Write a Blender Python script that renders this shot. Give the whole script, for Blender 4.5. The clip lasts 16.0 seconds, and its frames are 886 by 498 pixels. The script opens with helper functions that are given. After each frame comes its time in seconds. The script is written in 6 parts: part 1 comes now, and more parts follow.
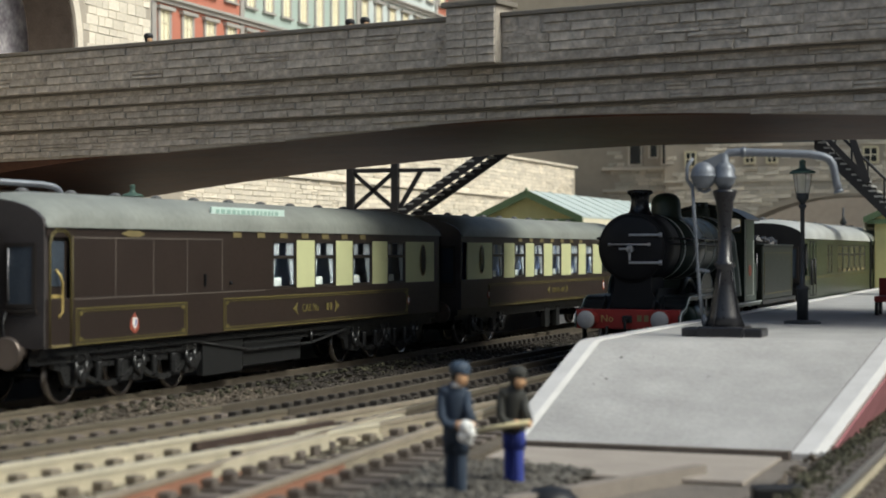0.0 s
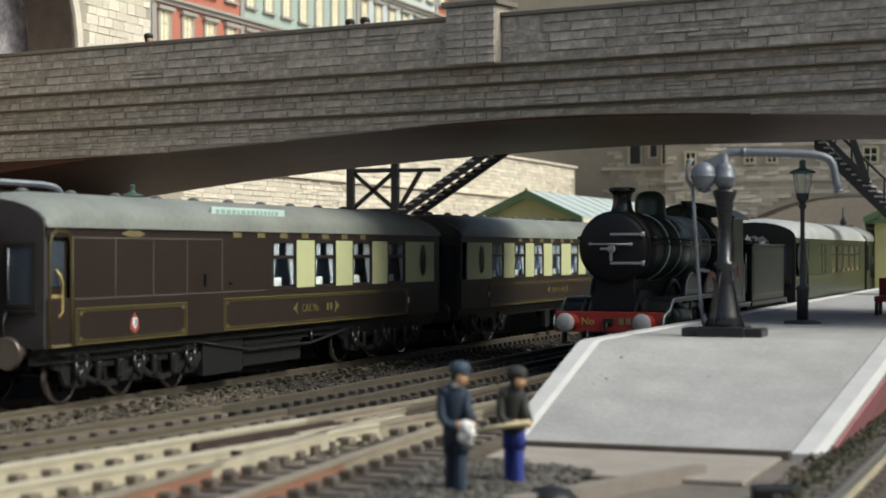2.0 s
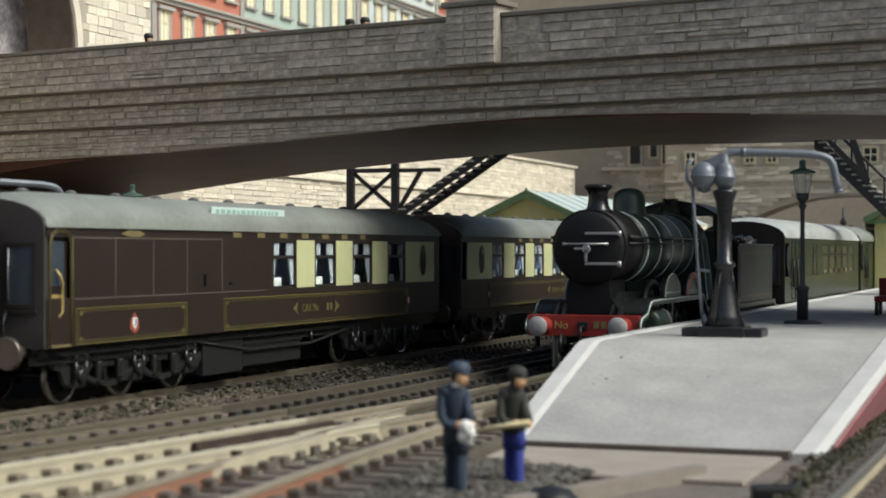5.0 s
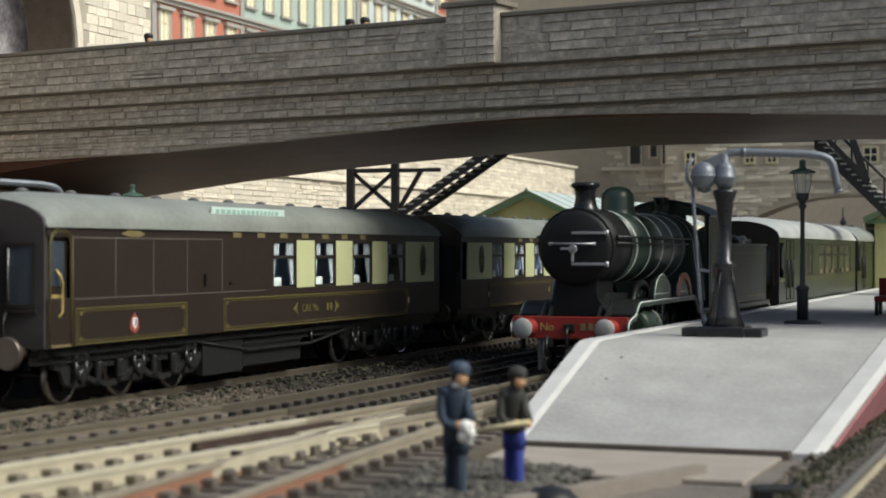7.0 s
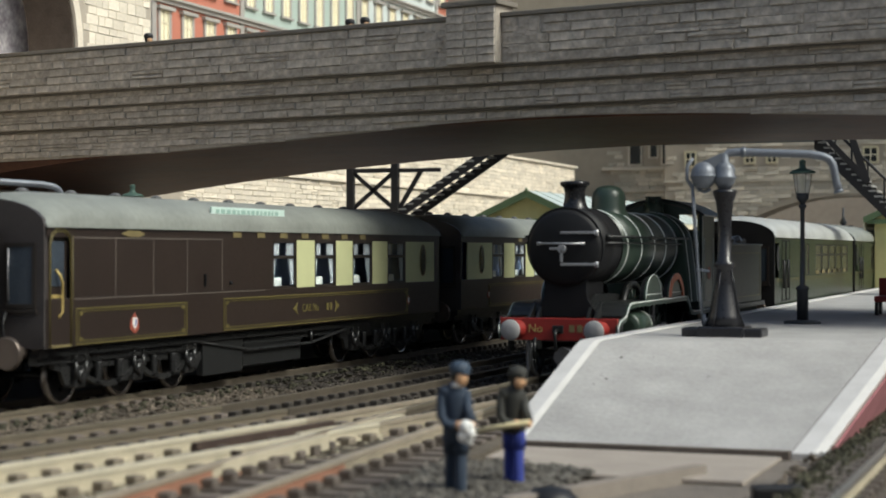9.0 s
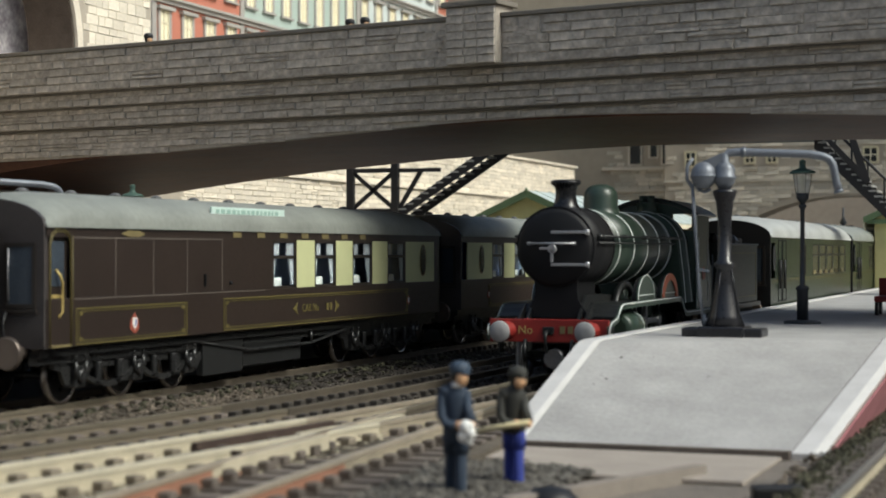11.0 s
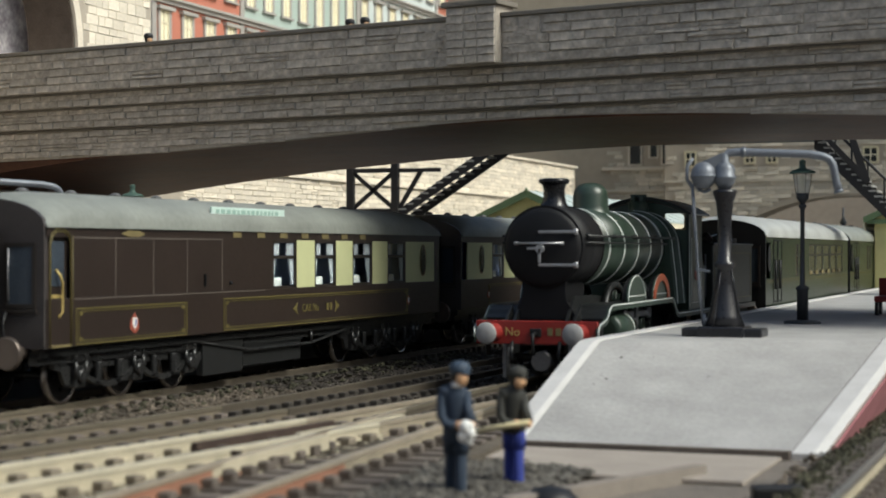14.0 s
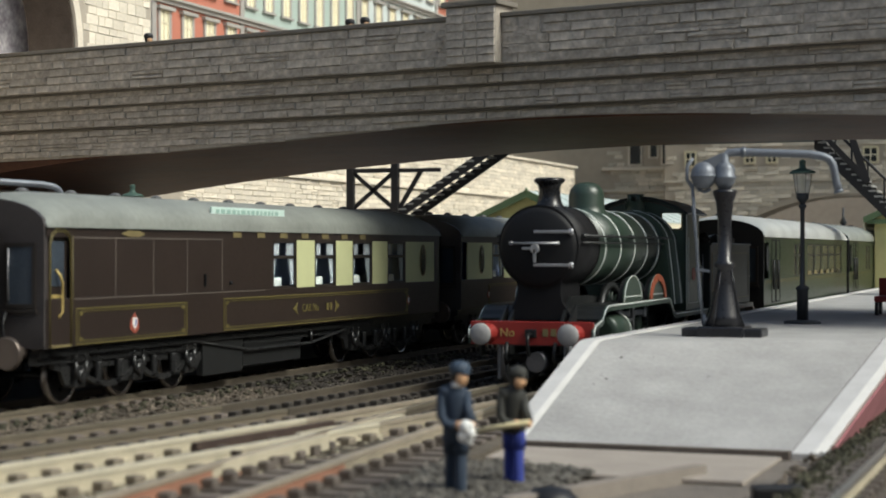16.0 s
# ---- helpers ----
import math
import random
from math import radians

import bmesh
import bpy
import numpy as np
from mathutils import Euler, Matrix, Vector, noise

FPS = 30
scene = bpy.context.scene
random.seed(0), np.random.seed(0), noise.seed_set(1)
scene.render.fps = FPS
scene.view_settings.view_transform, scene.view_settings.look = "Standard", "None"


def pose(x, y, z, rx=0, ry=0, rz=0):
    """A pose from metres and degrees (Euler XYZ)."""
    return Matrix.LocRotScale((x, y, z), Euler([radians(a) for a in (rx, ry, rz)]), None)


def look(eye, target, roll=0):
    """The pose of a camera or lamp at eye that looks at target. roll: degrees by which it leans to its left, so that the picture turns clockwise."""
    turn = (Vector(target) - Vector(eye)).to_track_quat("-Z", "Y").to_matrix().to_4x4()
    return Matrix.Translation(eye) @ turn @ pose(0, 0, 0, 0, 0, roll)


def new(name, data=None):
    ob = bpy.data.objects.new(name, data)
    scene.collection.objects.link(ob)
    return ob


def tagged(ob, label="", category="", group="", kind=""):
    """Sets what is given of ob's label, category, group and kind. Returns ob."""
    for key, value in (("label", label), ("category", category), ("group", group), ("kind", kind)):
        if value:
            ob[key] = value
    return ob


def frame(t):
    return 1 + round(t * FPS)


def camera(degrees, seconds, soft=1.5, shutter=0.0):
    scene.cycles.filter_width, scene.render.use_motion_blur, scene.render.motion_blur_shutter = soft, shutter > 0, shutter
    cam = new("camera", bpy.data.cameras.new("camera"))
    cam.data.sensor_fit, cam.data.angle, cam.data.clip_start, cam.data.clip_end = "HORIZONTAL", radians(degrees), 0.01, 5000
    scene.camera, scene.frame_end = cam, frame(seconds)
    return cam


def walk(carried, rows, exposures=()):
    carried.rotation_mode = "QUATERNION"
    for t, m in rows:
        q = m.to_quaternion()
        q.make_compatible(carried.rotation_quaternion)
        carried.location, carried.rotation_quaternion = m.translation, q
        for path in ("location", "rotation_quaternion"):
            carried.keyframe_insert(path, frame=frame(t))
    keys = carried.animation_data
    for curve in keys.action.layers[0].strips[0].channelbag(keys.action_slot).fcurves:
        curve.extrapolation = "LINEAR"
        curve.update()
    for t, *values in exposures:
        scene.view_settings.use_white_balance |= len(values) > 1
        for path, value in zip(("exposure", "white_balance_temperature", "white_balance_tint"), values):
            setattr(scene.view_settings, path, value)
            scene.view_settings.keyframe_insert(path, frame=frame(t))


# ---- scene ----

# A model railway at 1:76. Lengths below are those of the full-size railway, in metres;
# S brings them to the size of the model. y runs along the tracks, x across them, z = 0 is the top of the rails.
S = 1 / 76
TURN = 20.4
EYE = (0.0, 0.0, 2.68)
cam = camera(28.6, 16.0, soft=1.75)


def eye_pose():
    a = radians(TURN)
    way = Vector((-math.sin(a), math.cos(a), 3.0 / 3080))
    e = Vector(EYE) * S
    return look(e, e + way)


cam.data.dof.use_dof = True
cam.data.dof.focus_distance = 50 * S
cam.data.dof.aperture_fstop = 46
walk(cam, [(0.0, eye_pose()), (16.0, eye_pose())], [(0.0, 0.02, 6300, 3), (16.0, 0.02, 6300, 3)])

# ---- light ----
world = bpy.data.worlds.new("hall_light")
scene.world = world
world.use_nodes = True
wn = world.node_tree.nodes
sky = wn.new("ShaderNodeTexSky")
sky.sky_type = "NISHITA"
sky.sun_disc = False
sky.sun_elevation = radians(43)
sky.sun_rotation = radians(97)
sky.dust_density = 4.0
world.node_tree.links.new(sky.outputs[0], wn["Background"].inputs[0])
wn["Background"].inputs[1].default_value = 0.135
lamp = bpy.data.lights.new("overhead_light", "SUN")
lamp.energy, lamp.angle, lamp.color = 2.75, radians(24), (1.0, 0.97, 0.9)
overhead = new("overhead_light", lamp)
overhead.matrix_world = look((0.8, -0.08, 0.85), (0.0, 0.0, 0.0))


# ---- materials ----
def mat(name, col, rough=0.7, metal=0.0, var=0.25, scale=2.0, bump=0.0, bscale=20.0, rand=0.0, spec=0.4, dark=None, streak=1.0):
    """Two scales of tone variation, optional bump and a variation from piece to piece."""
    m = bpy.data.materials.new(name)
    m.use_nodes = True
    nt = m.node_tree
    b = nt.nodes["Principled BSDF"]
    b.inputs["Roughness"].default_value = rough
    b.inputs["Metallic"].default_value = metal
    b.inputs["Specular IOR Level"].default_value = spec
    co = nt.nodes.new("ShaderNodeTexCoord")
    mp = nt.nodes.new("ShaderNodeMapping")
    mp.inputs["Scale"].default_value = (1 / S, 1 / S, streak / S)
    nt.links.new(co.outputs["Object"], mp.inputs["Vector"])
    big = nt.nodes.new("ShaderNodeTexNoise")
    big.inputs["Scale"].default_value, big.inputs["Detail"].default_value = scale, 6
    fine = nt.nodes.new("ShaderNodeTexNoise")
    fine.inputs["Scale"].default_value, fine.inputs["Detail"].default_value = bscale, 4
    mix = nt.nodes.new("ShaderNodeMix")
    mix.data_type = "FLOAT"
    mix.inputs[0].default_value = 0.4
    for n in (big, fine):
        nt.links.new(mp.outputs[0], n.inputs["Vector"])
    nt.links.new(big.outputs["Fac"], mix.inputs[2])
    nt.links.new(fine.outputs["Fac"], mix.inputs[3])
    ramp = nt.nodes.new("ShaderNodeValToRGB")
    lo = dark or [c * (1 - var) for c in col]
    hi = [min(1, c * (1 + var)) for c in col]
    ramp.color_ramp.elements[0].position, ramp.color_ramp.elements[1].position = 0.3, 0.7
    ramp.color_ramp.elements[0].color, ramp.color_ramp.elements[1].color = (*lo, 1), (*hi, 1)
    nt.links.new(mix.outputs[0], ramp.inputs[0])
    out = ramp.outputs[0]
    if rand:
        info = nt.nodes.new("ShaderNodeObjectInfo")
        geo = nt.nodes.new("ShaderNodeNewGeometry")
        add = nt.nodes.new("ShaderNodeMath")
        add.operation = "ADD"
        nt.links.new(info.outputs["Random"], add.inputs[0])
        nt.links.new(geo.outputs["Random Per Island"], add.inputs[1])
        fr = nt.nodes.new("ShaderNodeMath")
        fr.operation = "FRACT"
        nt.links.new(add.outputs[0], fr.inputs[0])
        rng = nt.nodes.new("ShaderNodeMapRange")
        rng.inputs[3].default_value, rng.inputs[4].default_value = 1 - rand, 1 + rand
        nt.links.new(fr.outputs[0], rng.inputs[0])
        hsv = nt.nodes.new("ShaderNodeHueSaturation")
        nt.links.new(rng.outputs[0], hsv.inputs["Value"])
        nt.links.new(out, hsv.inputs["Color"])
        out = hsv.outputs[0]
    nt.links.new(out, b.inputs["Base Color"])
    rr = nt.nodes.new("ShaderNodeMapRange")
    rr.inputs[3].default_value, rr.inputs[4].default_value = max(0.02, rough - 0.1), min(1, rough + 0.1)
    nt.links.new(fine.outputs["Fac"], rr.inputs[0])
    nt.links.new(rr.outputs[0], b.inputs["Roughness"])
    if bump:
        bn = nt.nodes.new("ShaderNodeBump")
        bn.inputs["Strength"].default_value = 0.6
        bn.inputs["Distance"].default_value = bump * S
        nt.links.new(fine.outputs["Fac"], bn.inputs["Height"])
        nt.links.new(bn.outputs[0], b.inputs["Normal"])
    return m


def glass_mat(name, col=(0.8, 0.85, 0.85), rough=0.03):
    m = bpy.data.materials.new(name)
    m.use_nodes = True
    b = m.node_tree.nodes["Principled BSDF"]
    b.inputs["Base Color"].default_value = (*col, 1)
    b.inputs["Roughness"].default_value = rough
    b.inputs["Transmission Weight"].default_value = 1.0
    b.inputs["IOR"].default_value = 1.2
    return m


M = {}
M["ballast"] = mat("ballast", (0.15, 0.13, 0.11), 0.95, var=0.45, scale=1.2, bump=0.06, bscale=14)
M["stone_chip"] = mat("stone_chip", (0.098, 0.08, 0.06), 0.95, var=0.4, rand=0.55, bump=0.02, bscale=20)
M["weed"] = mat("weed", (0.046, 0.044, 0.026), 0.95, var=0.4, rand=0.4)
M["bridge_stone"] = mat("bridge_stone", (0.42, 0.375, 0.315), 0.9, var=0.42, scale=3.5, bump=0.09, bscale=9, rand=0.13)
M["bridge_mortar"] = mat("bridge_mortar", (0.38, 0.34, 0.285), 0.95, var=0.25, scale=3.0, bump=0.02, bscale=15)
M["stone_grey"] = mat("stone_grey", (0.1, 0.092, 0.08), 0.95, var=0.3, rand=0.45, bump=0.02, bscale=20)
M["rust_dark"] = mat("rust_dark", (0.055, 0.036, 0.028), 0.85, var=0.35, scale=2, bump=0.01, bscale=20)
M["bridge_coping"] = mat("bridge_coping", (0.19, 0.17, 0.14), 0.9, var=0.2, bump=0.02, bscale=18)
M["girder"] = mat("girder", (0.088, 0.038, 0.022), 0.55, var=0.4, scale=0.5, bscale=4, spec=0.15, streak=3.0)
M["sky_block_wall"] = mat("sky_block_wall", (0.42, 0.41, 0.39), 0.9, var=0.12, scale=0.1, bscale=2)
M["wall_stone"] = mat("wall_stone", (0.74, 0.67, 0.55), 0.9, var=0.14, scale=1.0, bump=0.03, bscale=10, rand=0.13)
M["wall_mortar"] = mat("wall_mortar", (0.42, 0.37, 0.3), 0.95, var=0.1)
M["castle_stone"] = mat("castle_stone", (0.48, 0.435, 0.35), 0.9, var=0.2, scale=0.8, bump=0.03, bscale=10, rand=0.2)
M["castle_mortar"] = mat("castle_mortar", (0.32, 0.28, 0.22), 0.95, var=0.1)
M["platform"] = mat("platform", (0.36, 0.352, 0.34), 0.9, var=0.2, scale=0.9, bump=0.02, bscale=11)
M["platform_edge"] = mat("platform_edge", (0.72, 0.70, 0.66), 0.85, var=0.08, scale=2, bump=0.01, bscale=20)
M["platform_brick"] = mat("platform_brick", (0.36, 0.15, 0.16), 0.9, var=0.25, scale=3, rand=0.15)
M["rail_top"] = mat("rail_top", (0.62, 0.57, 0.48), 0.35, metal=0.9, var=0.1, scale=3)
M["sleeper"] = mat("sleeper", (0.12, 0.1, 0.085), 0.9, var=0.3, scale=3, bump=0.01, rand=0.2)
M["umber"] = mat("umber", (0.03, 0.0215, 0.0175), 0.42, var=0.14, scale=1.0, bscale=12, spec=0.45)
M["cream"] = mat("cream", (0.58, 0.6, 0.33), 0.45, var=0.06, scale=1.5)
M["coach_roof"] = mat("coach_roof", (0.222, 0.234, 0.21), 0.58, var=0.26, scale=0.7, bscale=8)
M["black"] = mat("black", (0.014, 0.014, 0.015), 0.45, var=0.3, scale=3)
M["loco_green"] = mat("loco_green", (0.033, 0.052, 0.038), 0.34, var=0.18, scale=2, spec=0.5)
M["green_coach"] = mat("green_coach", (0.0115, 0.021, 0.0095), 0.3, var=0.4, scale=1.0)
M["red"] = mat("red", (0.27, 0.028, 0.023), 0.42, var=0.15)
M["white_paint"] = mat("white_paint", (0.75, 0.75, 0.73), 0.5, var=0.05)
M["white_roof"] = mat("white_roof", (0.43, 0.44, 0.42), 0.36, var=0.3, scale=0.5)
M["gold"] = mat("gold", (0.55, 0.42, 0.15), 0.4, metal=0.3, var=0.1)
M["steel"] = mat("steel", (0.42, 0.42, 0.43), 0.38, metal=0.6, var=0.15)
M["buffer_grey"] = mat("buffer_grey", (0.36, 0.35, 0.34), 0.6, metal=0.1, var=0.1)
M["crane_grey"] = mat("crane_grey", (0.17, 0.185, 0.21), 0.45, metal=0.3, var=0.2, scale=3)
M["lamp_green"] = mat("lamp_green", (0.055, 0.1, 0.08), 0.5, var=0.25)
M["red_render"] = mat("red_render", (0.48, 0.18, 0.12), 0.85, var=0.14, scale=0.8)
M["green_render"] = mat("green_render", (0.4, 0.48, 0.43), 0.85, var=0.1, scale=0.8)
M["grey_render"] = mat("grey_render", (0.55, 0.6, 0.58), 0.85, var=0.1, scale=0.8)
M["trim_cream"] = mat("trim_cream", (0.75, 0.68, 0.5), 0.8, var=0.08)
M["house_window"] = mat("house_window", (0.85, 0.8, 0.58), 0.3, var=0.15, scale=2)
M["station_cream"] = mat("station_cream", (0.6, 0.55, 0.25), 0.7, var=0.08)
M["station_green"] = mat("station_green", (0.1, 0.15, 0.07), 0.6, var=0.1)
M["station_roof"] = mat("station_roof", (0.5, 0.56, 0.53), 0.5, var=0.1)
M["navy"] = mat("navy", (0.034, 0.05, 0.078), 0.75, var=0.2, scale=4)


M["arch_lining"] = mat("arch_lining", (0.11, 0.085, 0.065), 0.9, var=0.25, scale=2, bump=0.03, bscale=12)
# Darker copies of the track materials; the bridge's shade is put into their colour.
M["rail_shaded"] = mat("rail_shaded", (0.09, 0.075, 0.056), 0.7, var=0.25, scale=2)
M["bed_shaded"] = mat("bed_shaded", (0.055, 0.047, 0.038), 0.95, var=0.35, scale=1.5, bump=0.05, bscale=14)
M["sleeper_shaded"] = mat("sleeper_shaded", (0.042, 0.036, 0.03), 0.9, var=0.3, scale=3, rand=0.2)
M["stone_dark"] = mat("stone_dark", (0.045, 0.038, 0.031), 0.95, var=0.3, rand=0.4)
M["rail_sand_dull"] = mat("rail_sand_dull", (0.3, 0.26, 0.19), 0.8, var=0.2, scale=2)
M["joint_dark"] = mat("joint_dark", (0.1, 0.08, 0.08), 0.9, var=0.2)
M["edge_grey"] = mat("edge_grey", (0.52, 0.51, 0.5), 0.85, var=0.12, scale=1.5, bump=0.01, bscale=20)
M["hair"] = mat("hair", (0.03, 0.025, 0.02), 0.7, var=0.2)
M["stone_sand"] = mat("stone_sand", (0.3, 0.27, 0.2), 0.95, var=0.3, rand=0.4)
# tone of the painted shade below the bridge ledges
M["ledge_shade_stone"] = mat("ledge_shade_stone", (0.15, 0.13, 0.105), 0.95, var=0.3, scale=2)
M["bed_sand"] = mat("bed_sand", (0.33, 0.3, 0.23), 0.95, var=0.3, scale=1.5, bump=0.04, bscale=14)
M["bed_brown"] = mat("bed_brown", (0.11, 0.092, 0.07), 0.95, var=0.35, scale=1.5, bump=0.05, bscale=14)
M["rail_sand_top"] = mat("rail_sand_top", (0.62, 0.57, 0.44), 0.5, metal=0.2, var=0.12, scale=2)
M["rail_red_top"] = mat("rail_red_top", (0.5, 0.43, 0.33), 0.45, metal=0.5, var=0.15, scale=2)
M["inner_blue"] = mat("inner_blue", (0.3, 0.38, 0.65), 0.7, var=0.3, scale=1.0)
M["inner_dim"] = mat("inner_dim", (0.075, 0.085, 0.055), 0.6, var=0.3, scale=1.0)
M["gold_line"] = mat("gold_line", (0.14, 0.115, 0.04), 0.5, var=0.15)
M["mantle_white"] = mat("mantle_white", (0.85, 0.72, 0.3), 0.6, var=0.1)
M["rail_olive"] = mat("rail_olive", (0.15, 0.125, 0.09), 0.8, var=0.2, scale=2)
M["rail_dull"] = mat("rail_dull", (0.2, 0.175, 0.13), 0.5, metal=0.4, var=0.15, scale=3)
M["rail_sand"] = mat("rail_sand", (0.47, 0.42, 0.31), 0.8, var=0.18, scale=2)
M["rail_red"] = mat("rail_red", (0.3, 0.15, 0.095), 0.8, var=0.25, scale=1.5)
M["sleeper_sand"] = mat("sleeper_sand", (0.2, 0.17, 0.13), 0.9, var=0.35, scale=3, bump=0.01, rand=0.2)
M["cornice_grey"] = mat("cornice_grey", (0.36, 0.34, 0.31), 0.85, var=0.12)
M["trim_dull"] = mat("trim_dull", (0.5, 0.45, 0.3), 0.8, var=0.12)
M["dark_glass"] = mat("dark_glass", (0.02, 0.022, 0.02), 0.22, var=0.3, spec=0.35)
M["scenic_panel"] = mat("scenic_panel", (0.92, 0.93, 0.95), 0.7, var=0.1, scale=2.2, bscale=7.0, dark=(0.3, 0.25, 0.32))
M["underframe"] = mat("underframe", (0.022, 0.022, 0.022), 0.3, var=0.35, scale=3, spec=0.6)
M["wheel_rim"] = mat("wheel_rim", (0.38, 0.34, 0.31), 0.22, metal=0.85, var=0.2)
M["end_brown"] = mat("end_brown", (0.055, 0.048, 0.046), 0.45, var=0.2)
M["end_glass"] = mat("end_glass", (0.05, 0.063, 0.08), 0.2, var=0.3, scale=1.0, spec=0.6)
M["buffer_dull"] = mat("buffer_dull", (0.16, 0.13, 0.11), 0.35, metal=0.6, var=0.2)
M["window_frame"] = mat("window_frame", (0.03, 0.025, 0.022), 0.4, var=0.1)
M["glass"] = glass_mat("glass")
M["lamp_glass"] = mat("lamp_glass", (0.85, 0.86, 0.83), 0.12, var=0.1, scale=4)
M["lamp_glass"].node_tree.nodes["Principled BSDF"].inputs["Alpha"].default_value = 0.38
M["curtain"] = mat("curtain", (0.5, 0.51, 0.55), 0.9, var=0.15, scale=8)
M["vent_grey"] = mat("vent_grey", (0.1, 0.1, 0.1), 0.6, var=0.2)
M["gold_dull"] = mat("gold_dull", (0.22, 0.18, 0.085), 0.5, metal=0.2, var=0.15)
M["line_grey"] = mat("line_grey", (0.12, 0.1, 0.085), 0.6, var=0.1)
M["crest_red"] = mat("crest_red", (0.34, 0.09, 0.06), 0.5, var=0.2)
M["blue_paint"] = mat("blue_paint", (0.1, 0.15, 0.35), 0.5, var=0.2)
M["board_white"] = mat("board_white", (0.55, 0.68, 0.62), 0.6, var=0.1, scale=3)
M["board_green"] = mat("board_green", (0.3, 0.45, 0.39), 0.6, var=0.1)
M["box_grey"] = mat("box_grey", (0.013, 0.0135, 0.0135), 0.55, var=0.25)
M["smokebox"] = mat("smokebox", (0.009, 0.009, 0.01), 0.55, var=0.25, scale=2, spec=0.25)
M["chimney_black"] = mat("chimney_black", (0.012, 0.012, 0.013), 0.25, var=0.2)
M["loco_black"] = mat("loco_black", (0.014, 0.015, 0.015), 0.4, var=0.2)
M["loco_green_dull"] = mat("loco_green_dull", (0.01, 0.014, 0.011), 0.45, var=0.2)
M["white_line"] = mat("white_line", (0.7, 0.74, 0.7), 0.5, var=0.05)
M["steel_dark"] = mat("steel_dark", (0.2, 0.2, 0.21), 0.35, metal=0.8, var=0.3)
M["name_orange"] = mat("name_orange", (0.42, 0.1, 0.04), 0.4, var=0.15)
M["spectacle"] = mat("spectacle", (0.7, 0.72, 0.68), 0.3, var=0.1)
M["coal"] = mat("coal", (0.012, 0.012, 0.013), 0.4, var=0.3)
M["crane_black"] = mat("crane_black", (0.018, 0.018, 0.021), 0.3, var=0.3, scale=3, spec=0.55)
M["lamp_black"] = mat("lamp_black", (0.03, 0.033, 0.037), 0.5, var=0.25)
M["iron_black"] = mat("iron_black", (0.02, 0.018, 0.018), 0.6, var=0.3)
M["tread_grey"] = mat("tread_grey", (0.3, 0.29, 0.27), 0.8, var=0.2)
M["skin"] = mat("skin", (0.6, 0.36, 0.2), 0.7, var=0.1)
M["navy_dark"] = mat("navy_dark", (0.04, 0.06, 0.09), 0.6, var=0.2)
M["blue_trousers"] = mat("blue_trousers", (0.04, 0.06, 0.3), 0.75, var=0.25, scale=5)
M["jacket"] = mat("jacket", (0.042, 0.042, 0.036), 0.7, var=0.5, scale=6)
M["pale_wood"] = mat("pale_wood", (0.75, 0.66, 0.4), 0.7, var=0.15)
M["crossing_board"] = mat("crossing_board", (0.33, 0.29, 0.25), 0.9, var=0.15, scale=1.2, bump=0.01, rand=0.06)
M["baulk_grey"] = mat("baulk_grey", (0.24, 0.21, 0.18), 0.9, var=0.2, scale=1.5)


# ---- builders ----
def box(bm, x0, x1, y0, y1, z0, z1, bevel=0.0):
    vs = [bm.verts.new((x, y, z)) for x in (x0, x1) for y in (y0, y1) for z in (z0, z1)]
    fs = []
    for q in ((0, 1, 3, 2), (4, 6, 7, 5), (0, 4, 5, 1), (2, 3, 7, 6), (0, 2, 6, 4), (1, 5, 7, 3)):
        fs.append(bm.faces.new([vs[i] for i in q]))
    if bevel:
        es = {e for f in fs for e in f.edges}
        bmesh.ops.bevel(bm, geom=list(es), offset=bevel, segments=2, affect="EDGES", profile=0.5)
    return vs


def rod(bm, a, b, r, r2=None, n=10, cap=True):
    a, b = Vector(a), Vector(b)
    r2 = r if r2 is None else r2
    q = (b - a).to_track_quat("Z", "Y").to_matrix()
    rings = []
    for p, rr in ((a, r), (b, r2)):
        rings.append([bm.verts.new(p + q @ Vector((rr * math.cos(2 * math.pi * i / n), rr * math.sin(2 * math.pi * i / n), 0))) for i in range(n)])
    for i in range(n):
        f = bm.faces.new([rings[0][i], rings[0][(i + 1) % n], rings[1][(i + 1) % n], rings[1][i]])
        f.smooth = True
    if cap:
        bm.faces.new(rings[0][::-1])
        bm.faces.new(rings[1])


def lathe(bm, prof, centre=(0, 0, 0), axis="Z", n=24, cap=True):
    """prof: radius and height pairs, turned about an axis through centre."""
    turn = {"Z": Matrix.Identity(3), "Y": Euler((radians(-90), 0, 0)).to_matrix(), "X": Euler((0, radians(90), 0)).to_matrix()}[axis]
    c = Vector(centre)
    rings = []
    for r, h in prof:
        rings.append([bm.verts.new(c + turn @ Vector((r * math.cos(2 * math.pi * i / n), r * math.sin(2 * math.pi * i / n), h))) for i in range(n)])
    for p, q in zip(rings, rings[1:]):
        for i in range(n):
            f = bm.faces.new([p[i], p[(i + 1) % n], q[(i + 1) % n], q[i]])
            f.smooth = True
    if cap:
        bm.faces.new(rings[0][::-1])
        bm.faces.new(rings[-1])


